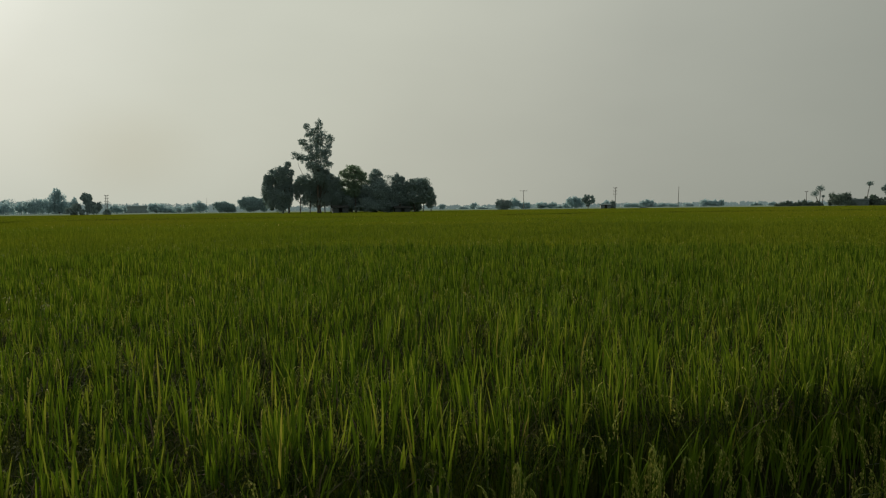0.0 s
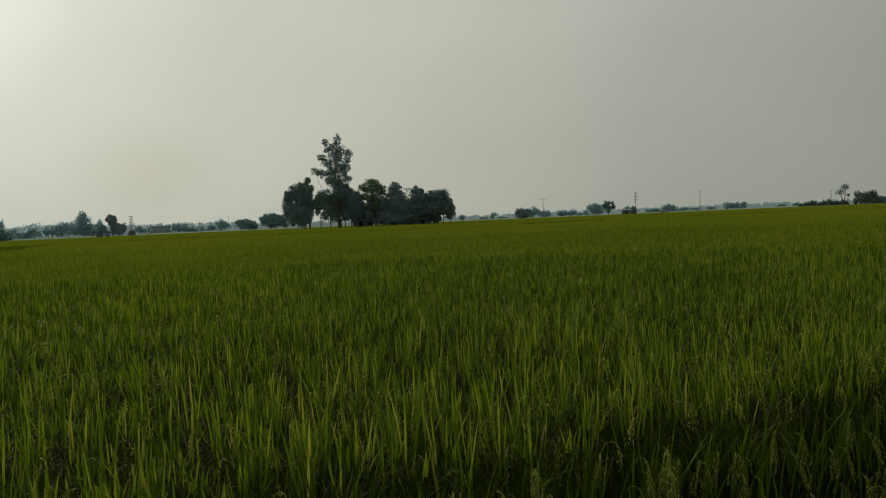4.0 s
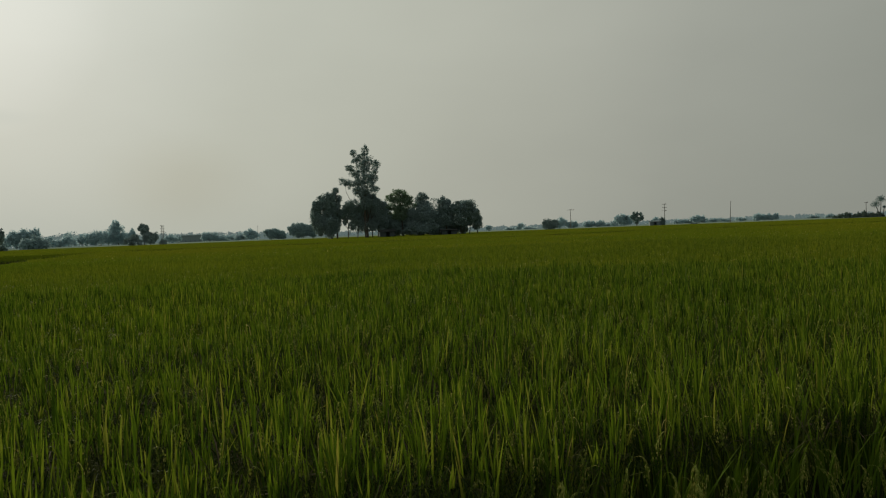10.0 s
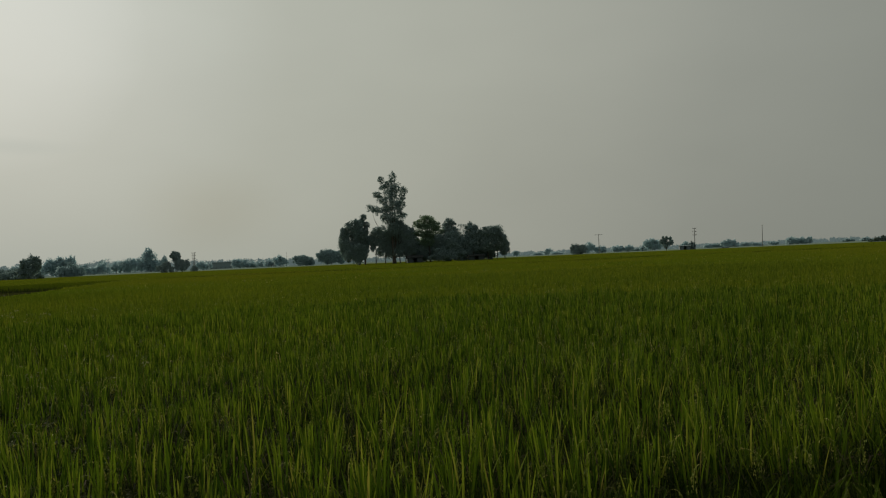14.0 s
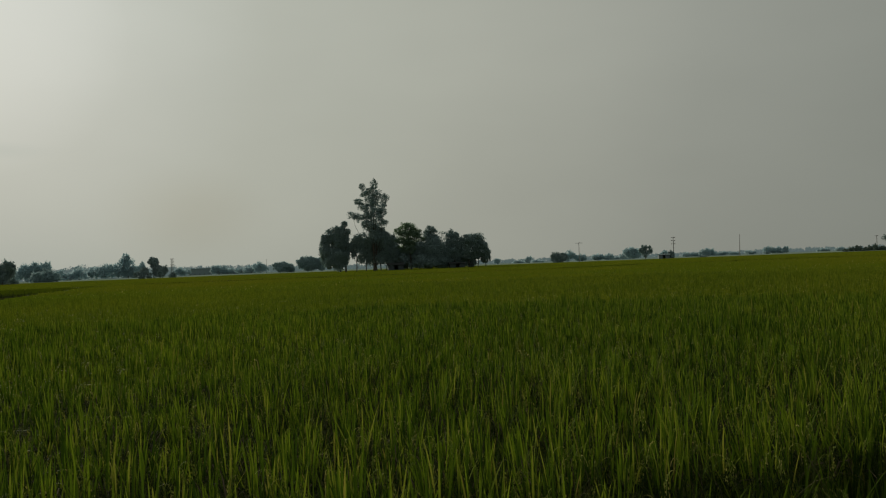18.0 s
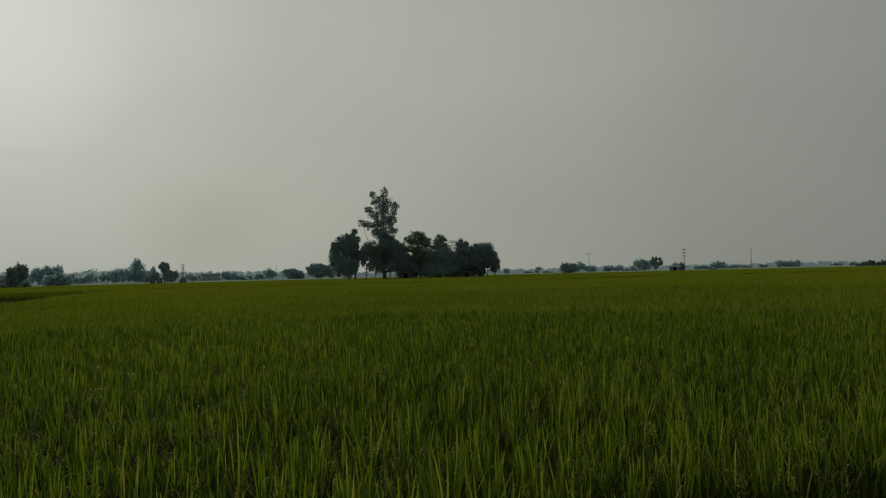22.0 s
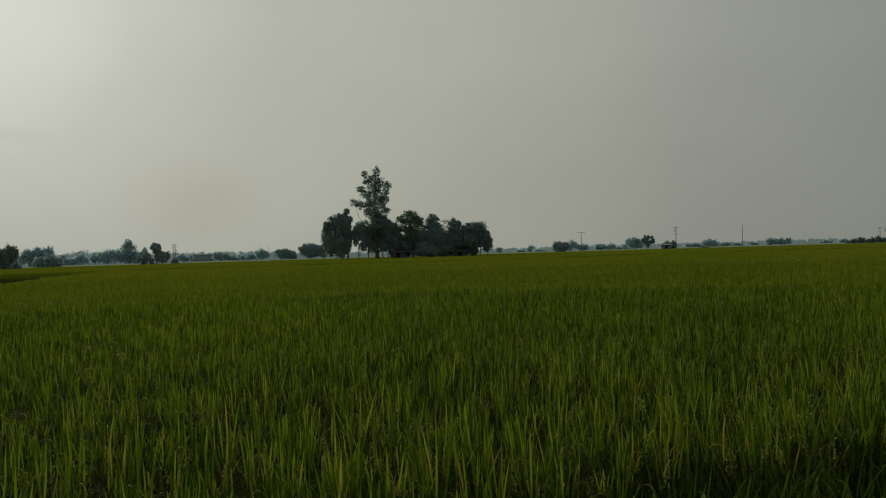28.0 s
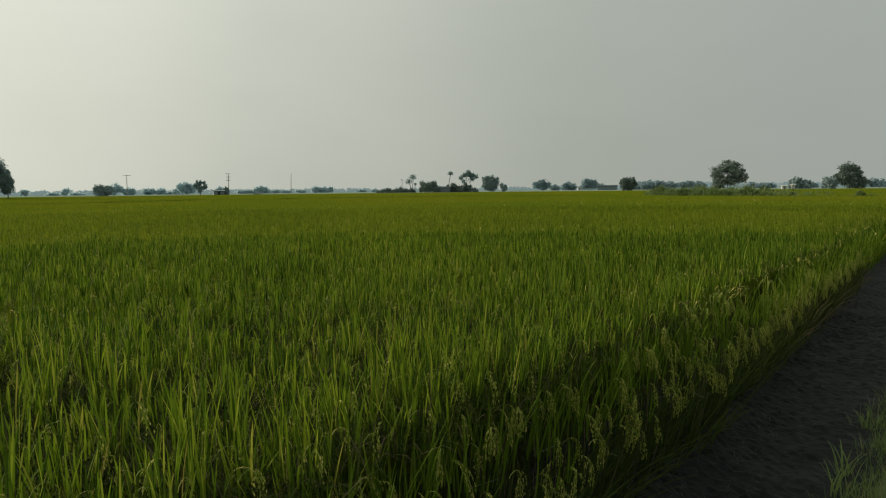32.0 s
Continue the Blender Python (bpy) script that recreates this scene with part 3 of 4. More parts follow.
    return strips(base, ang + rng.normal(0, 0.8, n), np.abs(rng.normal(0.04, fan, n)) * 0.8, rng.uniform(0.0, bend, n), ln, width * rng.uniform(0.6, 1.2, n), segs)


x, y = hills(0, 5.5, 0.118, 0.3)
stuff_part("leaves", hill_blades(x, y, 10, 0.044, 0.682, 0.0078, 4, fan=0.28, bend=0.35, drop=0.07, vary=0.05), RICE, "upright narrow bright green rice leaves")
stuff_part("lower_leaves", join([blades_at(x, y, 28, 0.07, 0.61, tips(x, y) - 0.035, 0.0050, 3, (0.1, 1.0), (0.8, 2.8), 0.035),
                                 blades_at(x, y, 2, 0.05, 0.03, tips(x, y) - 0.22, 0.008, 2, (0.0, 0.3), (0.1, 0.5), 0.1)]), RICE_LOW_SHADE, "drooping rice leaves and stems, coloured dark for shade")
NEAR_X, NEAR_Y = x, y
rim = into_field(x, y) < 0.62
stuff_part("rim_leaves", hill_blades(x[rim], y[rim], 8, 0.04, 0.42, 0.0088, 5, fan=0.22, bend=0.35, drop=0.09, vary=0.05), RICE, "long leaves of the outermost hills")
x, y = hills(5.5, 13, 0.14, 0.3)
stuff_part("further_leaves", hill_blades(x, y, 10, 0.042, 0.695, 0.0098, 2, fan=0.26, bend=0.25, drop=0.05, vary=0.028), RICE, "upright bright green rice leaves")
stuff_part("further_lower_leaves", blades_at(x, y, 4, 0.08, 0.65, tips(x, y) - 0.04, 0.006, 2, (0.3, 1.2), (1.2, 2.6), 0.04), RICE_LOW_SHADE, "drooping rice leaves, coloured dark for shade")
x, y = hills(13, 32, 0.23)
stuff_part("far_leaves", hill_blades(x, y, 9, 0.075, 0.71, 0.0135, 1, fan=0.24, drop=0.04, vary=0.018), RICE_TOPS, "bright green rice leaf tips")
stuff_part("far_ears", blades_at(x, y, 3, 0.12, 0.69, tips(x, y) - 0.035, 0.022, 1, (0.3, 1.3), (1.2, 2.6), 0.03), GRAIN, "nodding ears between the leaf tips")
x, y = hills(32, 85, 0.62)
stuff_part("distant_leaves", blades_at(x, y, 4, 0.26, 0.69, tips(x, y) - 0.04, 0.04, 1, (0.0, 0.25), (0.0, 0.2), 0.03), RICE_TOPS, "bright green rice tips far off")
stuff_part("distant_ears", blades_at(x, y, 2, 0.3, 0.70, tips(x, y) - 0.04, 0.07, 1, (0.3, 1.2), (0.4, 1.2), 0.02), GRAIN, "ripening ears far off")
x, y = hills(85, 175, 1.6)
stuff_part("remote_leaves", blades_at(x, y, 2, 0.6, 0.66, tips(x, y), 0.13, 1, (0.0, 0.25), (0.0, 0.2), 0.03), RICE_TOPS, "rice tips near the grove")


def panicle_arrays(r, length=0.20, grains=60, az=0.0, base=(0, 0, 0), lean=0.3, solid=True, grain=0.0019):
    """A ripe ear: the stalk arches over and hangs, with pointed grains laid close along it like a plume."""
    s = np.linspace(0, 1, 11)
    tilt = lean + (r.uniform(2.75, 3.1) - lean) * np.clip(s / r.uniform(0.45, 0.7), 0, 1) ** 1.3
    step = 0.5 * (tilt[1:] + tilt[:-1])
    out = np.concatenate([[0], np.cumsum(np.sin(step) * length / 10)])
    up = np.concatenate([[0], np.cumsum(np.cos(step) * length / 10)])
    spine = np.stack([base[0] + out * np.cos(az), base[1] + out * np.sin(az), base[2] + up], 1)
    side = np.array([-np.sin(az), np.cos(az), 0]) * 0.0012
    stalk = np.stack([spine - side, spine + side], 1).reshape(-1, 3)
    i = np.arange(10) * 2
    chunks = [(stalk, np.stack([i, i + 1, i + 3, i + 2], 1))]
    # thin side branches leave the stalk and hang beside it, each set closely with grains
    m = 7
    branch = np.sort(r.integers(0, m, grains))
    start = np.linspace(0.30, 0.72, m)[branch]
    run = r.random(grains)
    k = start + (np.minimum(1.0, start + 0.45) - start) * run
    root = np.stack([np.interp(k, s, spine[:, c]) for c in range(3)], 1)
    t = np.interp(k, s, tilt)
    along = np.stack([np.sin(t) * np.cos(az), np.sin(t) * np.sin(az), np.cos(t)], 1)
    way = r.normal(0, 1, (m, 3)) * (0.010, 0.010, 0.003)
    p = root + way[branch] * np.sin(run * 2.2)[:, None] - np.array([0, 0, 0.018]) * (run ** 2)[:, None] + r.normal(0, 0.0014, (grains, 3))
    d = along + np.array([0, 0, -0.9]) + r.normal(0, 0.2, (grains, 3))
    d /= np.linalg.norm(d, axis=1, keepdims=True)
    q = np.cross(d, r.normal(size=(grains, 3)))
    q /= np.linalg.norm(q, axis=1, keepdims=True)
    w = np.cross(d, q)
    ln = r.uniform(0.009, 0.013, grains)[:, None]
    v = np.stack([p, p + d * ln * 0.45 + q * grain, p + d * ln, p + d * ln * 0.45 - q * grain, p + d * ln * 0.45 + w * grain, p + d * ln * 0.45 - w * grain], 1).reshape(-1, 3)
    b = (np.arange(grains) * 6)[:, None]
    chunks.append((v, np.concatenate([b + [[0, 1, 2, 3]], b + [[0, 4, 2, 5]]]) if solid else b + [[0, 1, 2, 3]]))
    return join(chunks)


def leaf_cloud(r, centres, radii, per, size, squash=0.8, droop=0.0):
    """Leaves scattered through round clumps, each a small bent blade of four corners."""
    n = len(centres) * per
    c = np.repeat(centres, per, 0)
    q = np.repeat(radii, per)[:, None]
    d = r.normal(size=(n, 3))
    d /= np.linalg.norm(d, axis=1, keepdims=True)
    p = c + d * q * (r.random((n, 1)) ** 0.45) * (1, 1, squash)
    a = r.normal(size=(n, 3))
    a[:, 2] -= droop
    a /= np.linalg.norm(a, axis=1, keepdims=True)
    b = np.cross(a, r.normal(size=(n, 3)))
    b /= np.linalg.norm(b, axis=1, keepdims=True)
    s = size * r.uniform(0.6, 1.3, (n, 1))
    nrm = np.cross(a, b)
    v = np.stack([p - a * s, p + b * s * 0.5 + nrm * s * 0.15, p + a * s, p - b * s * 0.5 + nrm * s * 0.15], 1).reshape(-1, 3)
    i = (np.arange(n) * 4)[:, None]
    return v, i + np.arange(4)


PANICLE_SHAPES = [panicle_arrays(np.random.default_rng(100 + k), 0.13 + 0.006 * k, 44, lean=0.3, solid=False, grain=0.0028) for k in range(8)]


def scatter_panicles(x, y, z, az):
    chunks = []
    for i in range(len(x)):
        v, f = PANICLE_SHAPES[i % 8]
        c, s = math.cos(az[i]), math.sin(az[i])
        chunks.append((np.stack([v[:, 0] * c - v[:, 1] * s + x[i], v[:, 0] * s + v[:, 1] * c + y[i], v[:, 2] + z[i]], 1), f))
    return join(chunks)


px, py = np.repeat(NEAR_X, 2), np.repeat(NEAR_Y, 2)
pick = rng.random(len(px)) < np.clip(0.9 - 0.08 * np.hypot(px, py), 0.4, 0.68)
px, py = px[pick] + rng.normal(0, 0.06, pick.sum()), py[pick] + rng.normal(0, 0.06, pick.sum())
stuff_part("panicles", scatter_panicles(px, py, tips(px, py) - rng.uniform(0.05, 0.14, len(px)), rng.uniform(0, 6.28, len(px))), GRAIN, "nodding ears of ripening grain among the leaves")
x, y = hills(5.5, 13, 0.2)
stuff_part("further_ears", blades_at(x, y, 3, 0.08, 0.60, tips(x, y) + 0.04, 0.013, 3, (0.1, 0.6), (2.0, 3.2), 0.05), GRAIN, "nodding ears further off")


# ---- single plants along the edge ----
def rice_plant(seed, fine, outer):
    """A hill of rice at the paddy's edge: few upright leaves, low leaves that arch out over the soil, stems and hanging ears."""
    r = np.random.default_rng(seed)
    plant = new("rice_plant")

    def leaf_set(name, n, z, az, lean, bend, length, width, material, label=""):
        base = np.stack([r.normal(0, 0.035, n), r.normal(0, 0.035, n), np.full(n, z)], 1)
        args = (base, az, r.uniform(*lean, n), r.uniform(*bend, n), r.uniform(*length, n), r.uniform(*width, n))
        if fine:
            for k in range(n):
                put(name, mesh_of(name, *strips(*(a[k:k + 1] for a in args), 6)), material, plant, label)
        else:
            put(name + "_tuft", mesh_of(name, *strips(*args, 5)), material, plant, label)

    up = 3 if outer else 12
    leaf_set("leaf", up, 0.42, r.uniform(0, 6.28, up), (0.03, 0.25), (0.05, 0.5), (0.14, 0.28) if outer else (0.22, 0.38), (0.006, 0.0095), RICE)
    low = 11 if outer else 8
    leaf_set("outer_leaf", low, 0.05, -math.pi / 2 + r.normal(0.25, 0.8, low), (0.12, 0.78), (0.1, 0.9), (0.34, 0.60), (0.006, 0.011), RICE_LOW_SHADE, "leaf arching out over the soil, coloured dark for shade")
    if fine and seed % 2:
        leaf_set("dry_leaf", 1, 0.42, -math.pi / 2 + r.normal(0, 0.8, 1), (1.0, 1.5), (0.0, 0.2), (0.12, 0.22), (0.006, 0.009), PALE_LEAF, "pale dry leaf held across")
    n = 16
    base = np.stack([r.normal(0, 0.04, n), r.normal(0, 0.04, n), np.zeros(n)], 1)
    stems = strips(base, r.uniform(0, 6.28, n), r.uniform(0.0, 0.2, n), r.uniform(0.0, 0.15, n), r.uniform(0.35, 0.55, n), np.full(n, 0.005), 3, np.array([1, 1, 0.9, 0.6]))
    put("stem_tuft", mesh_of("stem_tuft", *stems), RICE_LOW_SHADE, plant, "stems in the dark lower-leaf colour")
    for k in range(r.integers(2, 5) if outer else r.integers(1, 4)):
        az = -math.pi / 2 + r.normal(0, 0.7)
        high = r.uniform(0.46, 0.62) if outer else r.uniform(0.58, 0.70)
        arr = panicle_arrays(r, r.uniform(0.13, 0.18), r.integers(120, 150), az, (r.normal(0, 0.05), r.normal(-0.03, 0.04), high), r.uniform(0.1, 0.5), solid=fine)
        put("panicle", mesh_of("panicle", *arr), GRAIN, plant)
    tagged(plant, "rice plant with nodding ears at the paddy edge", "rice plant", "rice plants along the edge")
    return plant


KINDS = [[rice_plant(300 + k, True, True) for k in range(6)], [rice_plant(350 + k, True, False) for k in range(5)], [rice_plant(400 + k, False, k < 4) for k in range(6)]]
EDGE_TURN = math.degrees(math.atan(EDGE_B))
unused = [list(kinds) for kinds in KINDS]
for row, off in enumerate((-0.02, 0.12)):
    u = -2.6
    while u < (11.0, 9.0)[row]:
        u += rng.uniform(0.12, 0.19)
        v = off + rng.normal(0, 0.03)
        c, s = EDGE_COS, EDGE_COS * EDGE_B
        m = pose(u * c - v * s, EDGE_A + u * s + v * c, 0.0, rng.normal((8, 4)[row], 4), rng.normal(0, 4), EDGE_TURN + rng.normal(0, 18))
        kind = (0 if row == 0 else 1) if -0.6 < u < 6 else 2
        if unused[kind]:
            unused[kind].pop().matrix_basis = m
        else:
            copy_thing(KINDS[kind][rng.integers(0, len(KINDS[kind]))], m)

# the edge further along, where plants can no longer be told apart
u = np.concatenate([rng.uniform(8.0, 60, 1300), rng.uniform(-16, -2.6, 400)])
v = rng.uniform(0.05, 0.5, 1700)
x, y = u * EDGE_COS - v * EDGE_COS * EDGE_B, EDGE_A + u * EDGE_COS * EDGE_B + v * EDGE_COS
stuff_part("edge_leaves", blades_at(x, y, 7, 0.06, 0.05, tips(x, y) - 0.08, 0.014, 3, (0.05, 0.5), (0.1, 1.0)), RICE, "leaning leaves along the far part of the edge")


# ---- trees ----
def limb_points(r, a, b, bow=0.1, n=5):
    a, b = np.array(a, float), np.array(b, float)
    off = r.normal(0, bow * np.linalg.norm(b - a), 3)
    return [a + (b - a) * t + off * math.sin(math.pi * t) for t in np.linspace(0, 1, n)]


def crown_leaves(r, lobes, leaf, fill=1.5, clumps=18, ragged=0.42):
    """A crown from lobes (x, y, z, half width, half depth, half height): tufts of small leaves over each lobe, and a looser filling."""
    chunks = []
    for lx, ly, lz, rx, ry, rz in lobes:
        n = max(40, int(2.6 * fill * math.pi * rx * rz / (0.8 * leaf * leaf)))
        d = r.normal(size=(clumps, 3))
        d /= np.linalg.norm(d, axis=1, keepdims=True)
        tuft = d * r.uniform(0.6, 0.98, (clumps, 1))
        size = r.uniform(0.5, 1.25, clumps) * ragged * 0.85
        k = r.integers(0, clumps, n)
        e = r.normal(size=(n, 3))
        e /= np.linalg.norm(e, axis=1, keepdims=True)
        q = tuft[k] + e * size[k][:, None] * np.sqrt(r.random((n, 1)))
        loose = r.random(n) < 0.4
        q[loose] = e[loose] * 0.85 * r.random((loose.sum(), 1)) ** 0.45
        p = np.array([lx, ly, lz]) + q * (rx, ry, rz)
        a = r.normal(size=(n, 3))
        a[:, 2] -= 0.4
        a /= np.linalg.norm(a, axis=1, keepdims=True)
        c = np.cross(a, r.normal(size=(n, 3)))
        c /= np.linalg.norm(c, axis=1, keepdims=True)
        t = leaf * r.uniform(0.6, 1.3, (n, 1))
        v = np.stack([p - a * t, p + c * t * 0.75, p + a * t, p - c * t * 0.75], 1).reshape(-1, 3)
        chunks.append((v, (np.arange(n) * 4)[:, None] + np.arange(4)))
    return join(chunks)


def lobed_tree(x, y, lobes, label, material=None, seed=0, fill=1.5, ragged=0.42, trunks=(0.0,), fork=0.45, swell=1.0, name="tree"):
    """A tree of its own shape: lobes (across, height, half width, half height) round tapered trunks and limbs."""
    r = np.random.default_rng(seed + 3000)
    top = holder(name, x, y)
    top.matrix_basis = pose(x, y, -0.03, 0, 0, -math.degrees(math.atan2(x, y)))
    leaf = max(0.11, (0.00078 if math.hypot(x, y) < 175 else 0.00095) * math.hypot(x, y))
    full = np.array([(lx, r.uniform(-0.5, 0.5) * w, max(z, h * 0.9), w * swell, min(w, 2.2) * 0.9, h * swell) for lx, z, w, h in lobes])
    put("crown", mesh_of("crown", *crown_leaves(r, full, leaf, fill, ragged=ragged)), material or FOLIAGE_HAZED, top)
    height = max(z + h for _, z, _, h in lobes)
    for ox in trunks:
        goal = min(lobes, key=lambda l: abs(l[0] - ox) * 2 - 0.3 * l[1])
        hi = max(goal[1], height * fork)
        rad = (0.06 + 0.009 * height) * (1.0 if len(trunks) == 1 else 0.7)
        pts = limb_points(r, (ox, 0, 0), (goal[0], 0, hi), 0.03, 6)
        put("trunk", mesh_of("trunk", *tube(pts, [rad * k for k in (1.4, 1.05, 0.9, 0.75, 0.55, 0.25)]), True), BARK, top)
        for j in r.choice(len(full), min(6, len(full)), replace=False):
            start = pts[int(np.clip(5 * (full[j, 2] - 0.3 * hi) / hi, 1, 5))]
            put("limb", mesh_of("limb", *tube(limb_points(r, start, full[j, :3], 0.08, 4), [rad * k for k in (0.45, 0.33, 0.2, 0.08)], 5), True), BARK, top)
    tagged(top, label, "tree")
    return top


def tree(x, y, height, width, label, material=None, seed=0, clear=0.1, shape="round", trunks=1, fill=1.5, lobes=9):
    """A tree with a crown of uneven lobes inside a given height and width."""
    r = np.random.default_rng(seed + 1000)
    w, z0, ch = width / 2, height * clear, height * (1 - clear)
    small = shape in ("open", "flat")
    n = lobes + (4 if small else 0)
    u = np.linspace(-0.75, 0.75, n) + r.normal(0, 0.12, n)
    env = np.sqrt(np.clip(1 - 0.85 * u * u, 0.05, 1))
    lift = r.random(n) ** (0.5 if small else 0.7)
    z = z0 + ch * (0.15 + 0.7 * env * lift)
    rx = w * (r.uniform(0.2, 0.34, n) if small else r.uniform(0.34, 0.55, n))
    rz = ch * (r.uniform(0.10, 0.16, n) if small else r.uniform(0.22, 0.32, n))
    if shape == "dome":
        z, rz = z0 + ch * (0.22 + 0.4 * env * lift), ch * r.uniform(0.26, 0.36, n)
    if not small:
        u[n // 2], z[n // 2], rx[n // 2], rz[n // 2] = 0.0, z0 + 0.46 * ch, 0.78 * w, 0.48 * ch
    lo, hi = (z - rz).min(), (z + rz).max()
    z = z0 + (z - lo) * ch / (hi - lo)
    rz = rz * ch / (hi - lo)
    left, right = (u * w - rx).min(), (u * w + rx).max()
    stretch = width / (right - left)
    cx, rx = (u * w - (left + right) / 2) * stretch, rx * stretch
    spots = (0.0,) if trunks == 1 else tuple(width * 0.1 * (k - (trunks - 1) / 2) * 2 for k in range(trunks))
    return lobed_tree(x, y, [tuple(v) for v in np.stack([cx, z, rx, rz], 1).tolist()], label, material, seed, fill * (0.6 if small else 1.0), 0.45 if small else 0.42, spots)


def tuft_palm(x, y, height, spread, label, seed, lean=0.0, fronds=26, heads=1):
    """A slender bare trunk with a mop of drooping fronds."""
    r = np.random.default_rng(seed)
    top = holder("palm_tree", x, y)
    top.matrix_basis = pose(x, y, -0.03, 0, 0, -math.degrees(math.atan2(x, y)))
    for q in range(heads):
        dx, hz = lean + q * spread * -0.45, height * (1 - 0.22 * q) - 0.5 * spread
        pts = limb_points(r, (0, 0, 0 if q == 0 else hz * 0.45), (dx, r.normal(0, 0.2), hz), 0.05, 6)
        put("trunk", mesh_of("trunk", *tube(pts, [0.2, 0.17, 0.15, 0.14, 0.13, 0.12]), True), BARK, top)
        base = np.repeat(np.array([pts[-1]]), fronds, 0) + r.normal(0, 0.1, (fronds, 3))
        v, f = strips(base, r.uniform(0, 6.28, fronds), r.uniform(0.1, 1.5, fronds), r.uniform(0.5, 1.6, fronds), r.uniform(0.45, 0.8, fronds) * spread, np.full(fronds, 0.34), 5)
        cl = leaf_cloud(r, np.array([pts[-1] + (0, 0, 0.15 * spread)]), np.array([0.44 * spread]), 300, 0.22, 0.75, 0.5)
        put("crown", mesh_of("crown", *join([(v, f), cl])), FOLIAGE_HAZE_MID, top)
    tagged(top, label, "palm tree")
    return top


def shrub(x, y, height, width, label, material, seed, depth=None, fill=1.2, name="bush"):
    """A bush that branches from the ground, with leaves down to the soil."""
    r = np.random.default_rng(seed + 50)
    top = holder(name, x, y)
    top.matrix_basis = pose(x, y, -0.03, 0, 0, -math.degrees(math.atan2(x, y)))
    n = int(np.clip(1.6 * width / height + 3, 4, 9))
    u = np.linspace(-0.36, 0.36, n) + r.normal(0, 0.05, n)
    hi = height * np.sqrt(np.clip(1 - 3.2 * u * u, 0.2, 1)) * r.uniform(0.72, 1.0, n)
    full = np.stack([u * width, r.uniform(-0.2, 0.2, n) * (depth or width), hi * 0.5, np.full(n, 0.55 * width / n + 0.12 * height), np.full(n, 0.3 * min(height, width)), hi * 0.52], 1)
    put("crown", mesh_of("crown", *crown_leaves(r, full, max(0.06, 0.00085 * math.hypot(x, y)), fill)), material, top)
    for j in range(min(4, n)):
        put("limb", mesh_of("limb", *tube(limb_points(r, (r.normal(0, 0.1 * width), 0, 0), full[j, :3], 0.1, 4), [0.07, 0.05, 0.03, 0.015], 5), True), BARK, top)
    tagged(top, label, "bush")
    return top


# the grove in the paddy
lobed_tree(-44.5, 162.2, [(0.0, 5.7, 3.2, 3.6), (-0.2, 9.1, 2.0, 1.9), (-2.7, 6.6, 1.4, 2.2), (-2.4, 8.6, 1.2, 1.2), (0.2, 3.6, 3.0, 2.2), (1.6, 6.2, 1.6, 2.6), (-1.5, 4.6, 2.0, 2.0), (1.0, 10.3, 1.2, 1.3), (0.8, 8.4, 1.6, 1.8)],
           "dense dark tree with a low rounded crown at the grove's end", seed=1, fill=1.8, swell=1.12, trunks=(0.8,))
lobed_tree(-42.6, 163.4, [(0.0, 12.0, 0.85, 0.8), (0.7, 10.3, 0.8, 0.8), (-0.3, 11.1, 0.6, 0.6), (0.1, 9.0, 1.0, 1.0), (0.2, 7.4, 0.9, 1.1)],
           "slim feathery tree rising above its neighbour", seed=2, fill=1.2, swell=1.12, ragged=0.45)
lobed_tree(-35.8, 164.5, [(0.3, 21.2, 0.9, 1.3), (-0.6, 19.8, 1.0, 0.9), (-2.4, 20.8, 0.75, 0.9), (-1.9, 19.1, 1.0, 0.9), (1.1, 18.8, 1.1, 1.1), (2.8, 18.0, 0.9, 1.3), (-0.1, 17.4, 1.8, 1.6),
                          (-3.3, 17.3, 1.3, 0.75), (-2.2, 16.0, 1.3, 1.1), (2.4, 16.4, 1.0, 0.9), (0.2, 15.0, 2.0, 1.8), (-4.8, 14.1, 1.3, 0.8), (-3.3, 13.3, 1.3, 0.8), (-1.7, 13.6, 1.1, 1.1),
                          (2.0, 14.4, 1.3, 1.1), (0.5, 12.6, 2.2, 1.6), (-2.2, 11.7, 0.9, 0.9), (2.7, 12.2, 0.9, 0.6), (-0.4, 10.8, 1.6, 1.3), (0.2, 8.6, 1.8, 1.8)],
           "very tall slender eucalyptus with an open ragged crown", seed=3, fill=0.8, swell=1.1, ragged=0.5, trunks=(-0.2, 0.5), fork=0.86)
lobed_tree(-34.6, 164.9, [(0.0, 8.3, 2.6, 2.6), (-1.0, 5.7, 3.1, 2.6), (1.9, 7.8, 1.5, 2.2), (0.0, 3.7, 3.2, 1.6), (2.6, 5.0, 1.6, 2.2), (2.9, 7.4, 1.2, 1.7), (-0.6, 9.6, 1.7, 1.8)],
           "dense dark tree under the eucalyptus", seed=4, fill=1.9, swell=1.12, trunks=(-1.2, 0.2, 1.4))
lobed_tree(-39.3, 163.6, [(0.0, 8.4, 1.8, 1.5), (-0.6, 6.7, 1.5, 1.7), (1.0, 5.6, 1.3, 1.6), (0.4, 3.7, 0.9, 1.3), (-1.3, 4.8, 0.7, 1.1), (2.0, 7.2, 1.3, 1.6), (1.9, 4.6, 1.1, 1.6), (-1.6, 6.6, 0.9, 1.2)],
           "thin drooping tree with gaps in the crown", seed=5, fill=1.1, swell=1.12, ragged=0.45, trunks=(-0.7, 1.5))
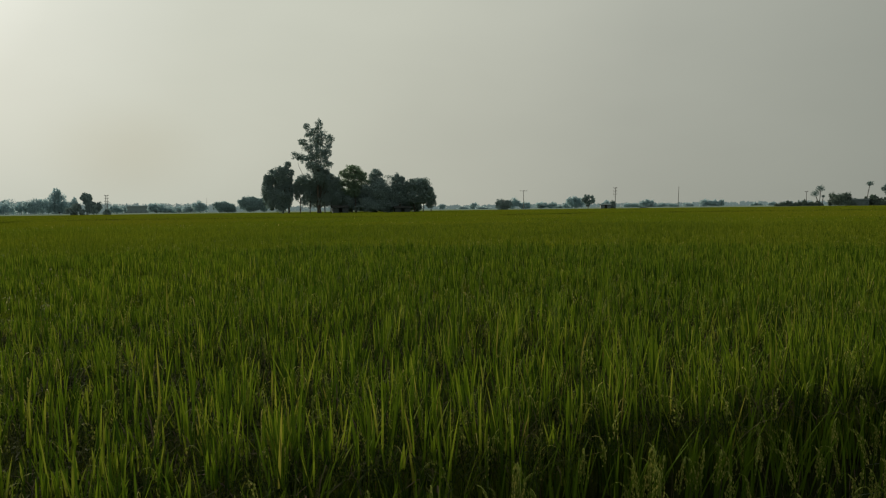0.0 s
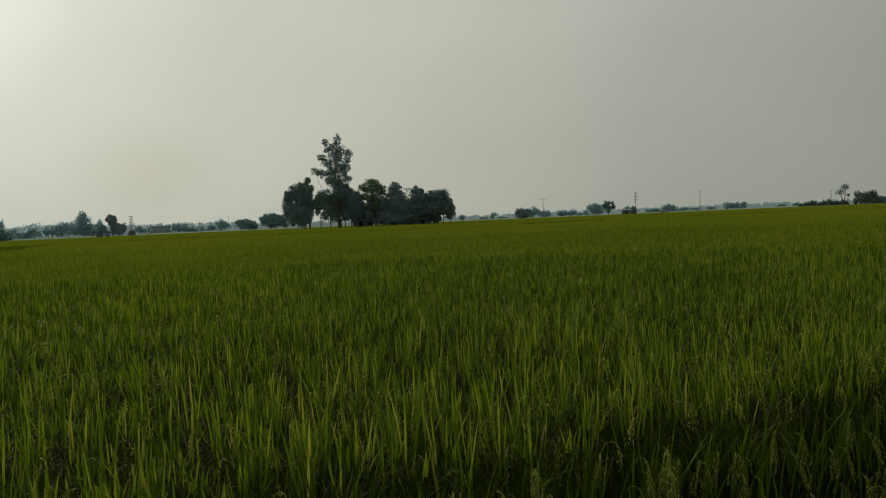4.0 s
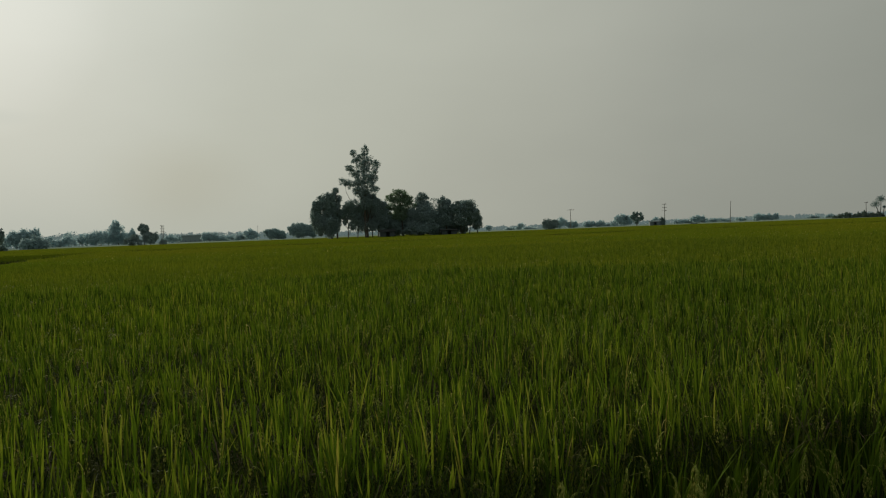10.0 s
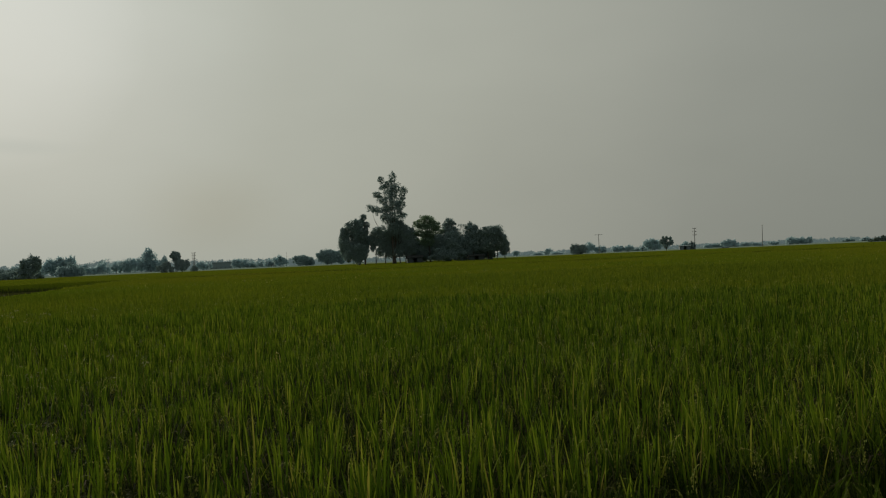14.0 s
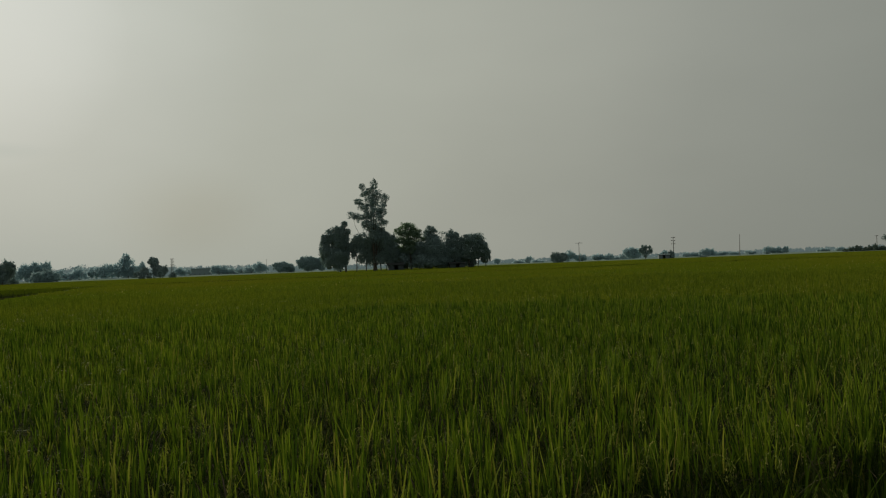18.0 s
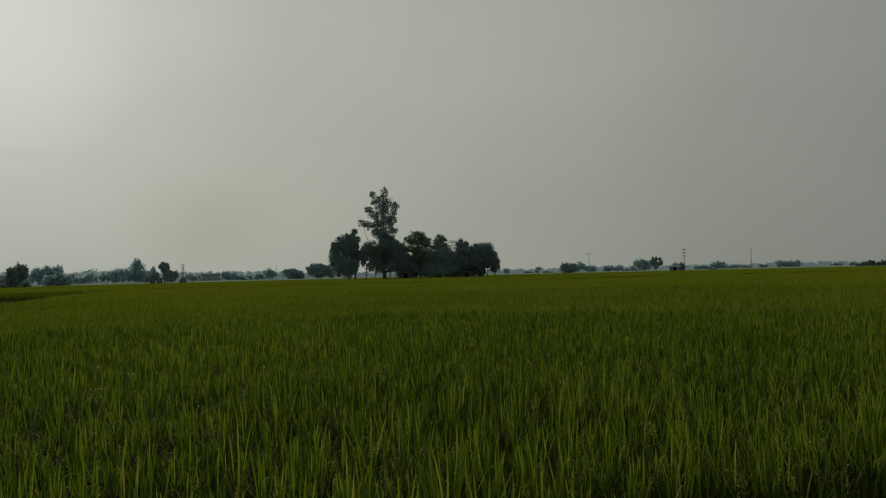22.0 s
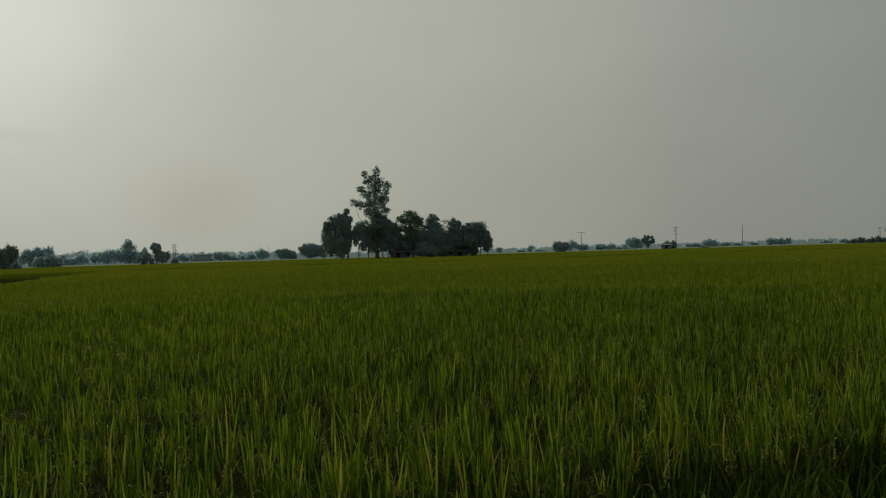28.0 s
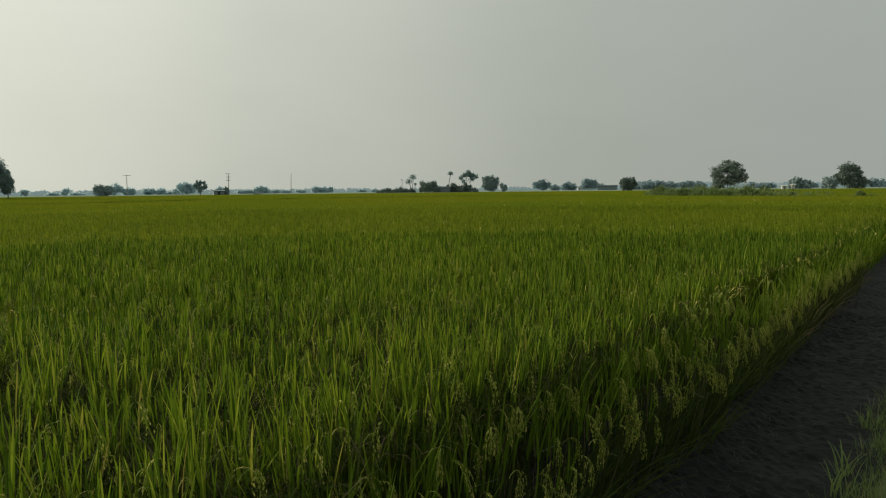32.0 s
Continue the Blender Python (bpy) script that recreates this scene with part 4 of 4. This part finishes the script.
lobed_tree(-27.3, 166.4, [(-0.4, 11.0, 1.9, 0.9), (-2.5, 10.0, 1.4, 0.8), (1.6, 9.7, 1.3, 0.9), (-0.4, 9.3, 2.8, 1.0), (-1.9, 7.9, 2.0, 1.1), (1.0, 7.9, 2.0, 1.1), (-0.4, 5.8, 2.4, 1.7)],
           "lighter green feathery tree with layered boughs", FOLIAGE_LIGHT, seed=6, fill=1.15, swell=1.12, ragged=0.42)
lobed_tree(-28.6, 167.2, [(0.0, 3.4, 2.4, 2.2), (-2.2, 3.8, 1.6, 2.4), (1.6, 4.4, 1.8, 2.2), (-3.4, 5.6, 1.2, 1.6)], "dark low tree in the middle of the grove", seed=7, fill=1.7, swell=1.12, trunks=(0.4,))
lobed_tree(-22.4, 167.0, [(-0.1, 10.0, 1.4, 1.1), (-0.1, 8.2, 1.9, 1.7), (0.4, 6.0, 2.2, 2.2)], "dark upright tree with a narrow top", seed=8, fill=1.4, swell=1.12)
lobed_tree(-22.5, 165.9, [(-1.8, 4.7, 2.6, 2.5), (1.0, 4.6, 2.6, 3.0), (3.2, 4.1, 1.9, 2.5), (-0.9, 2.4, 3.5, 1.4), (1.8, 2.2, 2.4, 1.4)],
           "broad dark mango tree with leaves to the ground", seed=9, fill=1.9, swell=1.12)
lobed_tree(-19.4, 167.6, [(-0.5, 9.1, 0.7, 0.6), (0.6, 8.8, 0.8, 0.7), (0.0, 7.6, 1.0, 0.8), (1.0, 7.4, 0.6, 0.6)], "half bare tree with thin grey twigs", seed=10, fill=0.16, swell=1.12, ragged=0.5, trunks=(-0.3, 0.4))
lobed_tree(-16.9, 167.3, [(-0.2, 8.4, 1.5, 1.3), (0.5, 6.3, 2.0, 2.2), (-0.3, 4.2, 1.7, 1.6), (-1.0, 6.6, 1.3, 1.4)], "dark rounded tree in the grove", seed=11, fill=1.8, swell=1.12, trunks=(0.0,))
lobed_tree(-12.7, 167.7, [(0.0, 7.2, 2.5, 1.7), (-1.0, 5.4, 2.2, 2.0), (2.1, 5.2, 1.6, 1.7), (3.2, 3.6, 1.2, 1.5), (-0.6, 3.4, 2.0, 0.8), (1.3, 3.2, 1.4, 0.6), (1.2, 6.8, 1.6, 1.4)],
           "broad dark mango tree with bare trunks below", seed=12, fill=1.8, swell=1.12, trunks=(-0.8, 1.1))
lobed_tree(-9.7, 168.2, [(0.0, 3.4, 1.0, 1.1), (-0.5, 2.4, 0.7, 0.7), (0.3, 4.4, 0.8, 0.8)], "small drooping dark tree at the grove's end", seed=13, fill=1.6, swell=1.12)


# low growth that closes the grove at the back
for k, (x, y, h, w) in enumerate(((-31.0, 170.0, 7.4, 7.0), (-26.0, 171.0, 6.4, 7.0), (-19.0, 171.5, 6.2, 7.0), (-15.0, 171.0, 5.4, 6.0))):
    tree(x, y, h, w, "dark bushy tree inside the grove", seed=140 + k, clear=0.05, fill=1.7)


def hut(x, y, w, d, h, label, wall, cover, pitch=0.5, name="farm_hut", category="hut"):
    """A small field hut: walls with a doorway, and a pitched roof that stands over them."""
    top = holder(name, x, y)
    top.matrix_basis = pose(x, y, -0.03, 0, 0, -math.degrees(math.atan2(x, y)) + 6)
    e = h - pitch
    part("wall", block(-w / 2, w / 2, d / 2 - 0.2, d / 2, 0, e, 0.02), wall, top)
    part("wall", block(-w / 2, -w / 2 + 0.2, -d / 2, d / 2 - 0.204, 0, e, 0.02), wall, top)
    part("wall", block(w / 2 - 0.2, w / 2, -d / 2, d / 2 - 0.204, 0, e, 0.02), wall, top)
    part("wall", block(-w / 2 + 0.204, -w * 0.12, -d / 2, -d / 2 + 0.2, 0, e, 0.02), wall, top)
    part("wall", block(w * 0.12, w / 2 - 0.204, -d / 2, -d / 2 + 0.2, 0, e, 0.02), wall, top)
    for sgn in (-1, 1):
        bm = block(-w / 2 - 0.25, w / 2 + 0.25, -0.09, d / 2 + 0.3, 0, 0.09, 0.02)
        ang = math.atan2(pitch, d / 2 + 0.3)
        bmesh.ops.transform(bm, matrix=pose(0, 0, h, 0, 0, 0 if sgn > 0 else 180) @ pose(0, 0, 0, -math.degrees(ang)), verts=bm.verts)
        part("roof", bm, cover, top)
    tagged(top, label, category)
    return top


hut(-30.6, 163.3, 3.4, 3.0, 2.4, "dark brick field hut under the grove trees", BRICKWORK, THATCH)
hut(-16.3, 165.4, 3.6, 2.6, 2.0, "low dark shed at the foot of the grove", BRICKWORK, THATCH, 0.3)
hut(48.3, 257.7, 3.6, 3.2, 2.35, "grey pump hut with a paler flat roof beside a power pole", SHEETING, HAZED_PLASTER, 0.25)


def power_pole(x, y, height, label, arms=2, double=False, seed=0, arm=1.1):
    """A concrete power pole with steel cross-arms and insulators."""
    top = holder("power_pole", x, y)
    top.matrix_basis = pose(x, y, -0.03, 0, 0, -math.degrees(math.atan2(x, y)) + 12)
    for ox in ((-0.28, 0.28) if double else (0.0,)):
        put("post", mesh_of("post", *tube([(ox, 0, 0), (ox, 0, height * 0.5), (ox, 0, height)], [0.14, 0.12, 0.09], 8), True), CONCRETE, top)
    half = 0.8 if double else arm
    for k in range(arms):
        z = height - 0.25 - 1.15 * k
        bar = part("crossarm", block(-half, half, -0.06, 0.06, z - 0.06, z + 0.06, 0.01), STEEL, top)
        for ox in (-half + 0.1, half - 0.1, 0.35):
            put("insulator", mesh_of("insulator", *tube([(ox, 0, z + 0.06), (ox, 0, z + 0.14), (ox, 0, z + 0.3)], [0.05, 0.08, 0.03], 6), True), PORCELAIN, bar)
    tagged(top, label, "power pole")
    return top


power_pole(21.9, 299.4, 8.7, "concrete power pole with a wide cross-arm", 1, arm=1.5)
power_pole(52.3, 260.0, 8.4, "concrete power pole with three short cross-arms", 3, arm=0.7)
power_pole(-144.5, 274.3, 8.4, "double power pole that carries a transformer frame", 3, True)
power_pole(139.2, 300.2, 6.8, "slim power pole among bushes", 1, arm=0.6)


def mast(x, y, height, label, lean=0.0):
    top = holder("mast", x, y)
    top.matrix_basis = pose(x, y, -0.03, 0, lean, 0)
    put("post", mesh_of("post", *tube([(0, 0, 0), (0, 0, height * 0.6), (0, 0, height)], [0.16, 0.13, 0.07], 7), True), CONCRETE, top)
    part("cap", block(-0.25, 0.25, -0.05, 0.05, height - 0.35, height - 0.25, 0.01), STEEL, top)
    tagged(top, label, "mast")


mast(88.6, 307.7, 9.6, "tall thin bare pole leaning slightly", 2.0)
mast(-184.8, 486.1, 10.6, "tall thin mast at the edge of the woods")

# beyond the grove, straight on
tree(12.3, 271.9, 4.9, 6.4, "small round dark tree in the open field", FOLIAGE_HAZE_MID, seed=20, clear=0.0, shape="dome")
tree(42.3, 258.8, 6.0, 4.8, "small open tree with a bare trunk", FOLIAGE_HAZED, seed=21, clear=0.25, shape="open", fill=2.0)
shrub(51.2, 259.0, 4.6, 1.6, "narrow climber bush round the pole", FOLIAGE_HAZE_MID, 22)
shrub(65.4, 272.5, 1.7, 3.8, "low scrub in the rice", FOLIAGE_HAZE_MID, 23)
# rounded trees about the far fields: x, y, height, width
FAR_LEFT = ((-287.2, 480.9, 19.2, 11.5), (-296.7, 475.1, 12.3, 17.0), (-298.1, 486.0, 12.5, 10.7), (-313.8, 463.9, 11.1, 8.2), (-312.1, 477.1, 10.3, 10.7), (-270.4, 467.6, 12.2, 6.1), (-284.6, 482.5, 9.0, 9.0),
            (-228.9, 444.7, 6.9, 7.5), (-230.0, 455.3, 6.0, 5.5), (-231.5, 510.1, 9.0, 10.5), (-222.7, 514.0, 5.7, 12.0), (-207.8, 498.6, 5.9, 10.1), (-187.5, 463.7, 6.4, 9.4), (-174.4, 447.4, 8.2, 8.5),
            (-284.8, 373.9, 12.7, 11.0), (-280.9, 376.8, 11.9, 10.1), (-277.1, 379.6, 13.1, 4.9), (-300.4, 424.5, 8.1, 6.4), (-296.1, 427.5, 5.8, 6.4), (-291.5, 430.6, 9.5, 8.9), (-297.4, 376.7, 6.5, 8.8), (-329.9, 401.9, 8.6, 12.8))
FAR_AHEAD = ((24.5, 419.5, 7.3, 7.8), (31.2, 419.0, 4.9, 7.1), (0.7, 480.2, 5.2, 5.0), (-20.1, 479.8, 4.9, 4.6), (-6.6, 560.1, 2.8, 11.3), (9.1, 560.1, 3.0, 11.3), (44.0, 448.0, 5.0, 7.3), (50.5, 447.3, 4.9, 6.2),
             (59.1, 476.5, 2.9, 7.0), (59.5, 410.9, 8.0, 10.0), (58.0, 426.3, 4.9, 6.9), (78.2, 412.9, 5.2, 6.8), (102.4, 469.2, 3.7, 5.4), (108.0, 467.9, 3.6, 8.5), (112.5, 456.5, 6.0, 10.2), (133.4, 502.8, 3.7, 7.5),
             (145.6, 520.2, 3.5, 8.7), (144.4, 478.9, 3.6, 6.8), (154.5, 475.7, 5.7, 6.8), (159.9, 474.0, 5.2, 8.9), (164.5, 472.4, 5.4, 2.8), (257.2, 651.2, 4.0, 10.5), (230.7, 554.1, 3.4, 6.3))
FAR_RIGHT = ((283.4, 388.5, 8.6, 11.9), (302.3, 399.4, 5.1, 8.0), (322.4, 409.2, 7.0, 10.8), (321.2, 384.4, 9.1, 11.2), (340.0, 394.6, 5.7, 6.3), (337.6, 342.4, 6.8, 17.3), (339.5, 354.5, 6.0, 11.8), (344.4, 335.5, 5.7, 13.5),
             (366.8, 341.0, 6.8, 10.8), (387.1, 348.5, 6.4, 10.4), (440.4, 347.2, 5.4, 11.2), (446.6, 339.1, 5.2, 11.2), (413.8, 282.0, 4.5, 6.0), (414.3, 243.9, 6.1, 8.5), (429.3, 257.7, 5.2, 6.0), (433.7, 250.2, 5.9, 8.0))
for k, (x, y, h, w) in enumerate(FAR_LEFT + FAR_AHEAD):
    tree(x, y, h, w * (1.3 if x < -150 and h < 18 else 1.12), "rounded tree, leaves coloured pale blue-green for haze", FOLIAGE_HAZE_FAR, seed=40 + k, clear=0.0, shape="round" if h > w else "dome", fill=0.8, lobes=8)
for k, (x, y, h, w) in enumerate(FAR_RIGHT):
    tree(x, y, h, w * 1.12, "rounded tree, leaves coloured blue-grey for haze", FOLIAGE_HAZE_BLUE, seed=90 + k, clear=0.0, shape="dome", fill=0.9, lobes=8)
tree(-143.8, 405.4, 7.8, 13.4, "broad round tree beyond the grove", FOLIAGE_HAZE_GREY, seed=36, clear=0.0, shape="dome")
tree(-119.2, 382.0, 9.8, 16.5, "large domed tree beyond the grove", FOLIAGE_HAZE_GREY, seed=37, clear=0.0, shape="dome", lobes=11)
tree(-194.7, 266.4, 6.2, 11.4, "low domed tree at the field boundary", FOLIAGE_HAZE_GREY, seed=38, clear=0.0, shape="dome")
tree(269.6, 191.6, 5.8, 6.6, "round tree by the white houses, greyed for haze", FOLIAGE_HAZE_MID, seed=34, clear=0.05, shape="dome")
tree(271.6, 188.8, 4.8, 5.6, "round tree by the white houses, greyed for haze", FOLIAGE_HAZE_MID, seed=35, clear=0.05, shape="dome")

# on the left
tree(-149.5, 260.5, 5.2, 7.0, "dark bushy tree by the double pole", FOLIAGE_HAZE_MID, seed=70, clear=0.06)
tree(-146.0, 262.4, 9.2, 4.4, "taller tree with a round top over bushes", FOLIAGE_HAZE_MID, seed=71, clear=0.5)
tree(-143.7, 263.0, 6.4, 6.4, "dense dark tree by the double pole", FOLIAGE_HAZE_MID, seed=72, clear=0.04)
tree(-131.4, 163.8, 6.7, 6.0, "dark broad-topped tree at the field boundary", FOLIAGE_HAZED, seed=73, clear=0.14)
for k, (x, y, h, w) in enumerate(((-148.5, 175.8, 4.2, 10.0), (-141.5, 172.0, 3.8, 9.0), (-156.0, 182.0, 4.6, 10.0), (-135.0, 168.0, 3.2, 7.0), (-164.0, 188.0, 4.8, 11.0), (-172.0, 194.0, 4.4, 10.0), (-152.0, 170.0, 3.8, 9.0))):
    shrub(x, y, h, w, "overgrown hedge bush on the field boundary", FOLIAGE_HAZED, 80 + k, 3.0)
shrub(-143.9, 273.6, 3.4, 2.6, "dark bush at the foot of the double pole", FOLIAGE_HAZE_MID, 88)
tuft_palm(-213.2, 238.6, 11.8, 4.0, "tall palm behind the hedge", 90, 0.6)

# on the right
tuft_palm(143.0, 298.4, 9.2, 4.2, "leaning palm with two heads", 91, 0.9, heads=2)
tuft_palm(143.9, 295.8, 5.0, 1.2, "short thin palm stump with a small head", 92, 0.0, 8)
tuft_palm(158.6, 290.2, 10.4, 3.0, "thin palm with one small head above bushes", 93, 0.8)
tree(166.6, 285.9, 10.9, 9.4, "open tree with clustered leaves on bare limbs", FOLIAGE_HAZED, seed=94, clear=0.4, shape="open", trunks=2)
tree(180.8, 289.0, 8.8, 8.6, "dense broad tree by the farmstead", FOLIAGE_HAZE_MID, seed=95, clear=0.06)
tree(188.7, 289.9, 4.7, 3.8, "small round tree by the farmstead", FOLIAGE_HAZE_MID, seed=96, clear=0.06)
for k, (x, y, h, w) in enumerate(((129.5, 297.3, 2.8, 7.5), (137.0, 297.3, 3.1, 7.0), (141.0, 296.0, 2.6, 4.5), (148.2, 290.0, 6.2, 8.0), (158.0, 286.0, 4.6, 7.5), (164.0, 284.2, 4.8, 8.0), (152.5, 286.0, 3.4, 6.5))):
    shrub(x, y, h * 1.12, w * 1.25, "dense bush by the palm farmstead", FOLIAGE_DARK, 100 + k)
tree(177.2, 191.4, 5.5, 6.4, "dense dark tree standing alone", FOLIAGE_DARK, seed=110, clear=0.04)
lobed_tree(116.2, 97.5, [(-0.2, 5.6, 1.9, 1.4), (-2.2, 4.4, 1.3, 1.3), (1.1, 4.3, 2.0, 1.7), (2.6, 3.4, 1.0, 1.0), (-1.3, 2.9, 1.9, 1.2), (0.6, 2.8, 1.7, 1.0), (-2.0, 1.8, 1.3, 0.8)],
           "spreading tree with an open, ragged crown over weeds", FOLIAGE_DARK, seed=111, fill=1.1, ragged=0.48, trunks=(0.2, 0.9))
lobed_tree(221.7, 138.7, [(0.0, 5.9, 3.8, 2.7), (-1.6, 4.0, 4.4, 2.5), (3.1, 3.0, 2.5, 1.8), (0.0, 7.2, 2.7, 1.5), (0.5, 2.4, 3.6, 2.0)],
           "tall dense dark tree far off", FOLIAGE_DARK, seed=112, fill=1.7)
tree(214.0, 140.5, 5.0, 5.0, "smaller dark tree beside the tall one", FOLIAGE_HAZE_MID, seed=113, clear=0.08)


def long_building(x, y, w, h, label, wall, cover, name="farm_building"):
    top = holder(name, x, y)
    top.matrix_basis = pose(x, y, -0.03, 0, 0, -math.degrees(math.atan2(x, y)))
    part("wall", block(-w / 2, w / 2, -3, 3, 0, h - 0.8, 0.03), wall, top)
    part("roof", block(-w / 2 - 0.4, w / 2 + 0.4, -3.4, 3.4, h - 0.796, h, 0.15), cover, top)
    n = max(2, int(w / 4))
    for k in range(n):
        cx = -w / 2 + (k + 0.5) * w / n
        part("window", block(cx - 0.5, cx + 0.5, -3.06, -3.003, 1.0, min(2.2, h - 1.2), 0.01), SHEETING, top)
    tagged(top, label, "building")


long_building(-303.2, 630.9, 25.0, 7.0, "long low building before far woods, coloured grey for haze", HAZED_PLASTER, HAZED_PLASTER)
long_building(317.0, 361.6, 12.6, 3.8, "long low grey farm building", SHEETING, SHEETING)
long_building(154.2, 287.1, 5.6, 3.3, "low grey outbuilding among bushes", SHEETING, SHEETING, "outbuilding")
hut(212.2, 155.2, 1.5, 2.4, 2.0, "small white field house", LIMEWASH, LIMEWASH, 0.2)
hut(213.6, 153.0, 1.0, 2.0, 2.3, "small white field house", LIMEWASH, LIMEWASH, 0.2)
hut(303.2, 373.2, 2.6, 3.0, 2.7, "pale small house before trees", LIMEWASH, SHEETING, 0.3)


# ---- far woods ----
def hazed_far_woods():
    """Woods on the skyline, only over the bearings in the camera's view, uneven in height, thick on the left and low on
    the right.
    """
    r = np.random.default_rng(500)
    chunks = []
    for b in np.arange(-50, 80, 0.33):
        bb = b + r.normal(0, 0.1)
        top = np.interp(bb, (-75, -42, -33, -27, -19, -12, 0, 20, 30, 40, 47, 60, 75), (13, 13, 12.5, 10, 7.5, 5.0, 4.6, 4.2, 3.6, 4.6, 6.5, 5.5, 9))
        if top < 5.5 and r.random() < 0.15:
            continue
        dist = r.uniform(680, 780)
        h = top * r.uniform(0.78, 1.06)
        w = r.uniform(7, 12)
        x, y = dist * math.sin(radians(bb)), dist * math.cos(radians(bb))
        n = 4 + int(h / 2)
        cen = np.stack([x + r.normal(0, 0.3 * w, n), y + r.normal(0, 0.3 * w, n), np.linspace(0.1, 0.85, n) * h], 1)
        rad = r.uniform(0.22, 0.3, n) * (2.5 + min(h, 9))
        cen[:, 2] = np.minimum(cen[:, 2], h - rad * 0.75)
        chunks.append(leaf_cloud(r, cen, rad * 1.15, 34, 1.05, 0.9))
    ob = put("backdrop", mesh_of("backdrop", *join(chunks)), HAZE_GLOW_WOODS)
    tagged(ob, "far line of woods on the skyline, glowing blue-grey for haze", "woods", kind="structure")


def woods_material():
    """Woods so far off that lit air hides them; an added emission stands in for that haze."""
    m, nt, out = base_material("hazed_far_woods")
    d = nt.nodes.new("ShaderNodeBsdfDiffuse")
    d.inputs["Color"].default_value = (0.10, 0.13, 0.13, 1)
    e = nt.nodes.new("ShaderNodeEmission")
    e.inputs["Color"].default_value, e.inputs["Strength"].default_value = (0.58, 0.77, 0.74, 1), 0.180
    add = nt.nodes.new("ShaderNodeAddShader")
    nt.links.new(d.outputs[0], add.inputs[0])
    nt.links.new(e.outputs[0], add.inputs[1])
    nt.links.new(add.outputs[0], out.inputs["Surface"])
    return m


HAZE_GLOW_WOODS = woods_material()
hazed_far_woods()


# ---- weeds ----
def weed_strip():
    """Tall weeds on the boundary at the right-hand end of the paddy."""
    n = 5200
    t = np.where(rng.random(n) < 0.72, rng.uniform(0.76, 1.0, n), rng.random(n) ** 0.7 * 0.8)
    x = 56 + 2.5 * (1 - t) + rng.gamma(1.5, 2.2, n) + 0.8 * soft_noise(t * 60, 0 * t, 9, 30)
    y = 8 + 50 * t + rng.normal(0, 0.6, n)
    h = rng.uniform(0.7, 1.5, n) * (1 + 0.35 * soft_noise(x, y, 5, 31)) * np.interp(t, (0, 0.7, 0.8, 1), (0.55, 0.6, 0.95, 1.15))
    v, f = strips(np.stack([x, y, np.zeros(n)], 1), rng.uniform(0, 6.28, n), rng.uniform(0, 0.3, n), rng.uniform(0.1, 0.8, n), h, rng.uniform(0.05, 0.12, n), 3)
    cen = np.stack([x, y, h * 0.7], 1)[::3]
    tagged(put("weeds", mesh_of("weeds", *join([(v, f), leaf_cloud(rng, cen, np.full(len(cen), 0.28), 14, 0.1)])), WEED), "tall tangled weeds along the paddy's far end", "weeds", kind="stuff")


weed_strip()
for k, (x, y, h, w) in enumerate(((56.8, 56.5, 1.9, 1.7), (58.0, 54.5, 1.6, 2.0), (58.5, 49.0, 1.7, 2.2), (59.5, 43.0, 1.3, 1.0), (59.0, 36.5, 1.4, 0.9), (60.0, 32.0, 1.5, 1.1), (108.5, 96.0, 2.2, 3.0), (122.0, 93.5, 2.0, 2.6))):
    shrub(x, y, h, w, "pale green weedy bush", WEED, 120 + k, fill=0.7)


def bund_grass():
    """Grass added on the bunds that part the paddies, coloured dark to draw their shade line."""
    n = 9000
    x = rng.uniform(-40, 62, n)
    keep = soft_noise(x, 0 * x, 26, 41) + 0.5 * soft_noise(x, 0 * x, 6, 42) > -0.35
    x = x[keep]
    n = len(x)
    y = np.interp(x, (-45, -20, 0, 6, 14, 34, 62), (66, 65, 65, 68, 80, 79, 81)) + 1.5 * soft_noise(x, 0 * x, 31, 5) + rng.uniform(-0.3, 1.6, n)
    one = strips(np.stack([x, y, np.full(n, 0.1)], 1), rng.uniform(0, 6.28, n), rng.uniform(0, 0.3, n), rng.uniform(0, 0.7, n), rng.uniform(0.55, 0.80, n), rng.uniform(0.03, 0.07, n), 2)
    m = 5000
    t = rng.random(m)
    x = np.interp(t, (0, 0.35, 0.65, 1), (-17, -24.0, -30, -40)) - rng.gamma(1.2, 0.5, m)
    y = np.interp(t, (0, 0.35, 0.65, 1), (6, 31, 41, 62)) + rng.normal(0, 0.5, m)
    two = strips(np.stack([x, y, np.zeros(m)], 1), rng.uniform(0, 6.28, m), rng.uniform(0, 0.4, m), rng.uniform(0, 0.8, m), rng.uniform(0.25, 0.6, m), rng.uniform(0.02, 0.05, m), 2)
    m = 4000
    t = rng.random(m)
    x = np.interp(t, (0, 0.5, 0.85, 1), (-82, -63, -48, -40)) + rng.gamma(1.2, 0.7, m)
    y = np.interp(t, (0, 0.5, 0.85, 1), (6, 30, 53, 62)) + rng.normal(0, 0.5, m)
    three = strips(np.stack([x, y, np.zeros(m)], 1), rng.uniform(0, 6.28, m), rng.uniform(0, 0.4, m), rng.uniform(0, 0.8, m), rng.uniform(0.35, 0.75, m), rng.uniform(0.03, 0.06, m), 2)
    tagged(put("bund_grass", mesh_of("bund_grass", *join([one, two, three])), BUND_SHADE_GRASS), "grass added along the low bunds, coloured dark for their shade line", "grass", kind="stuff")


bund_grass()
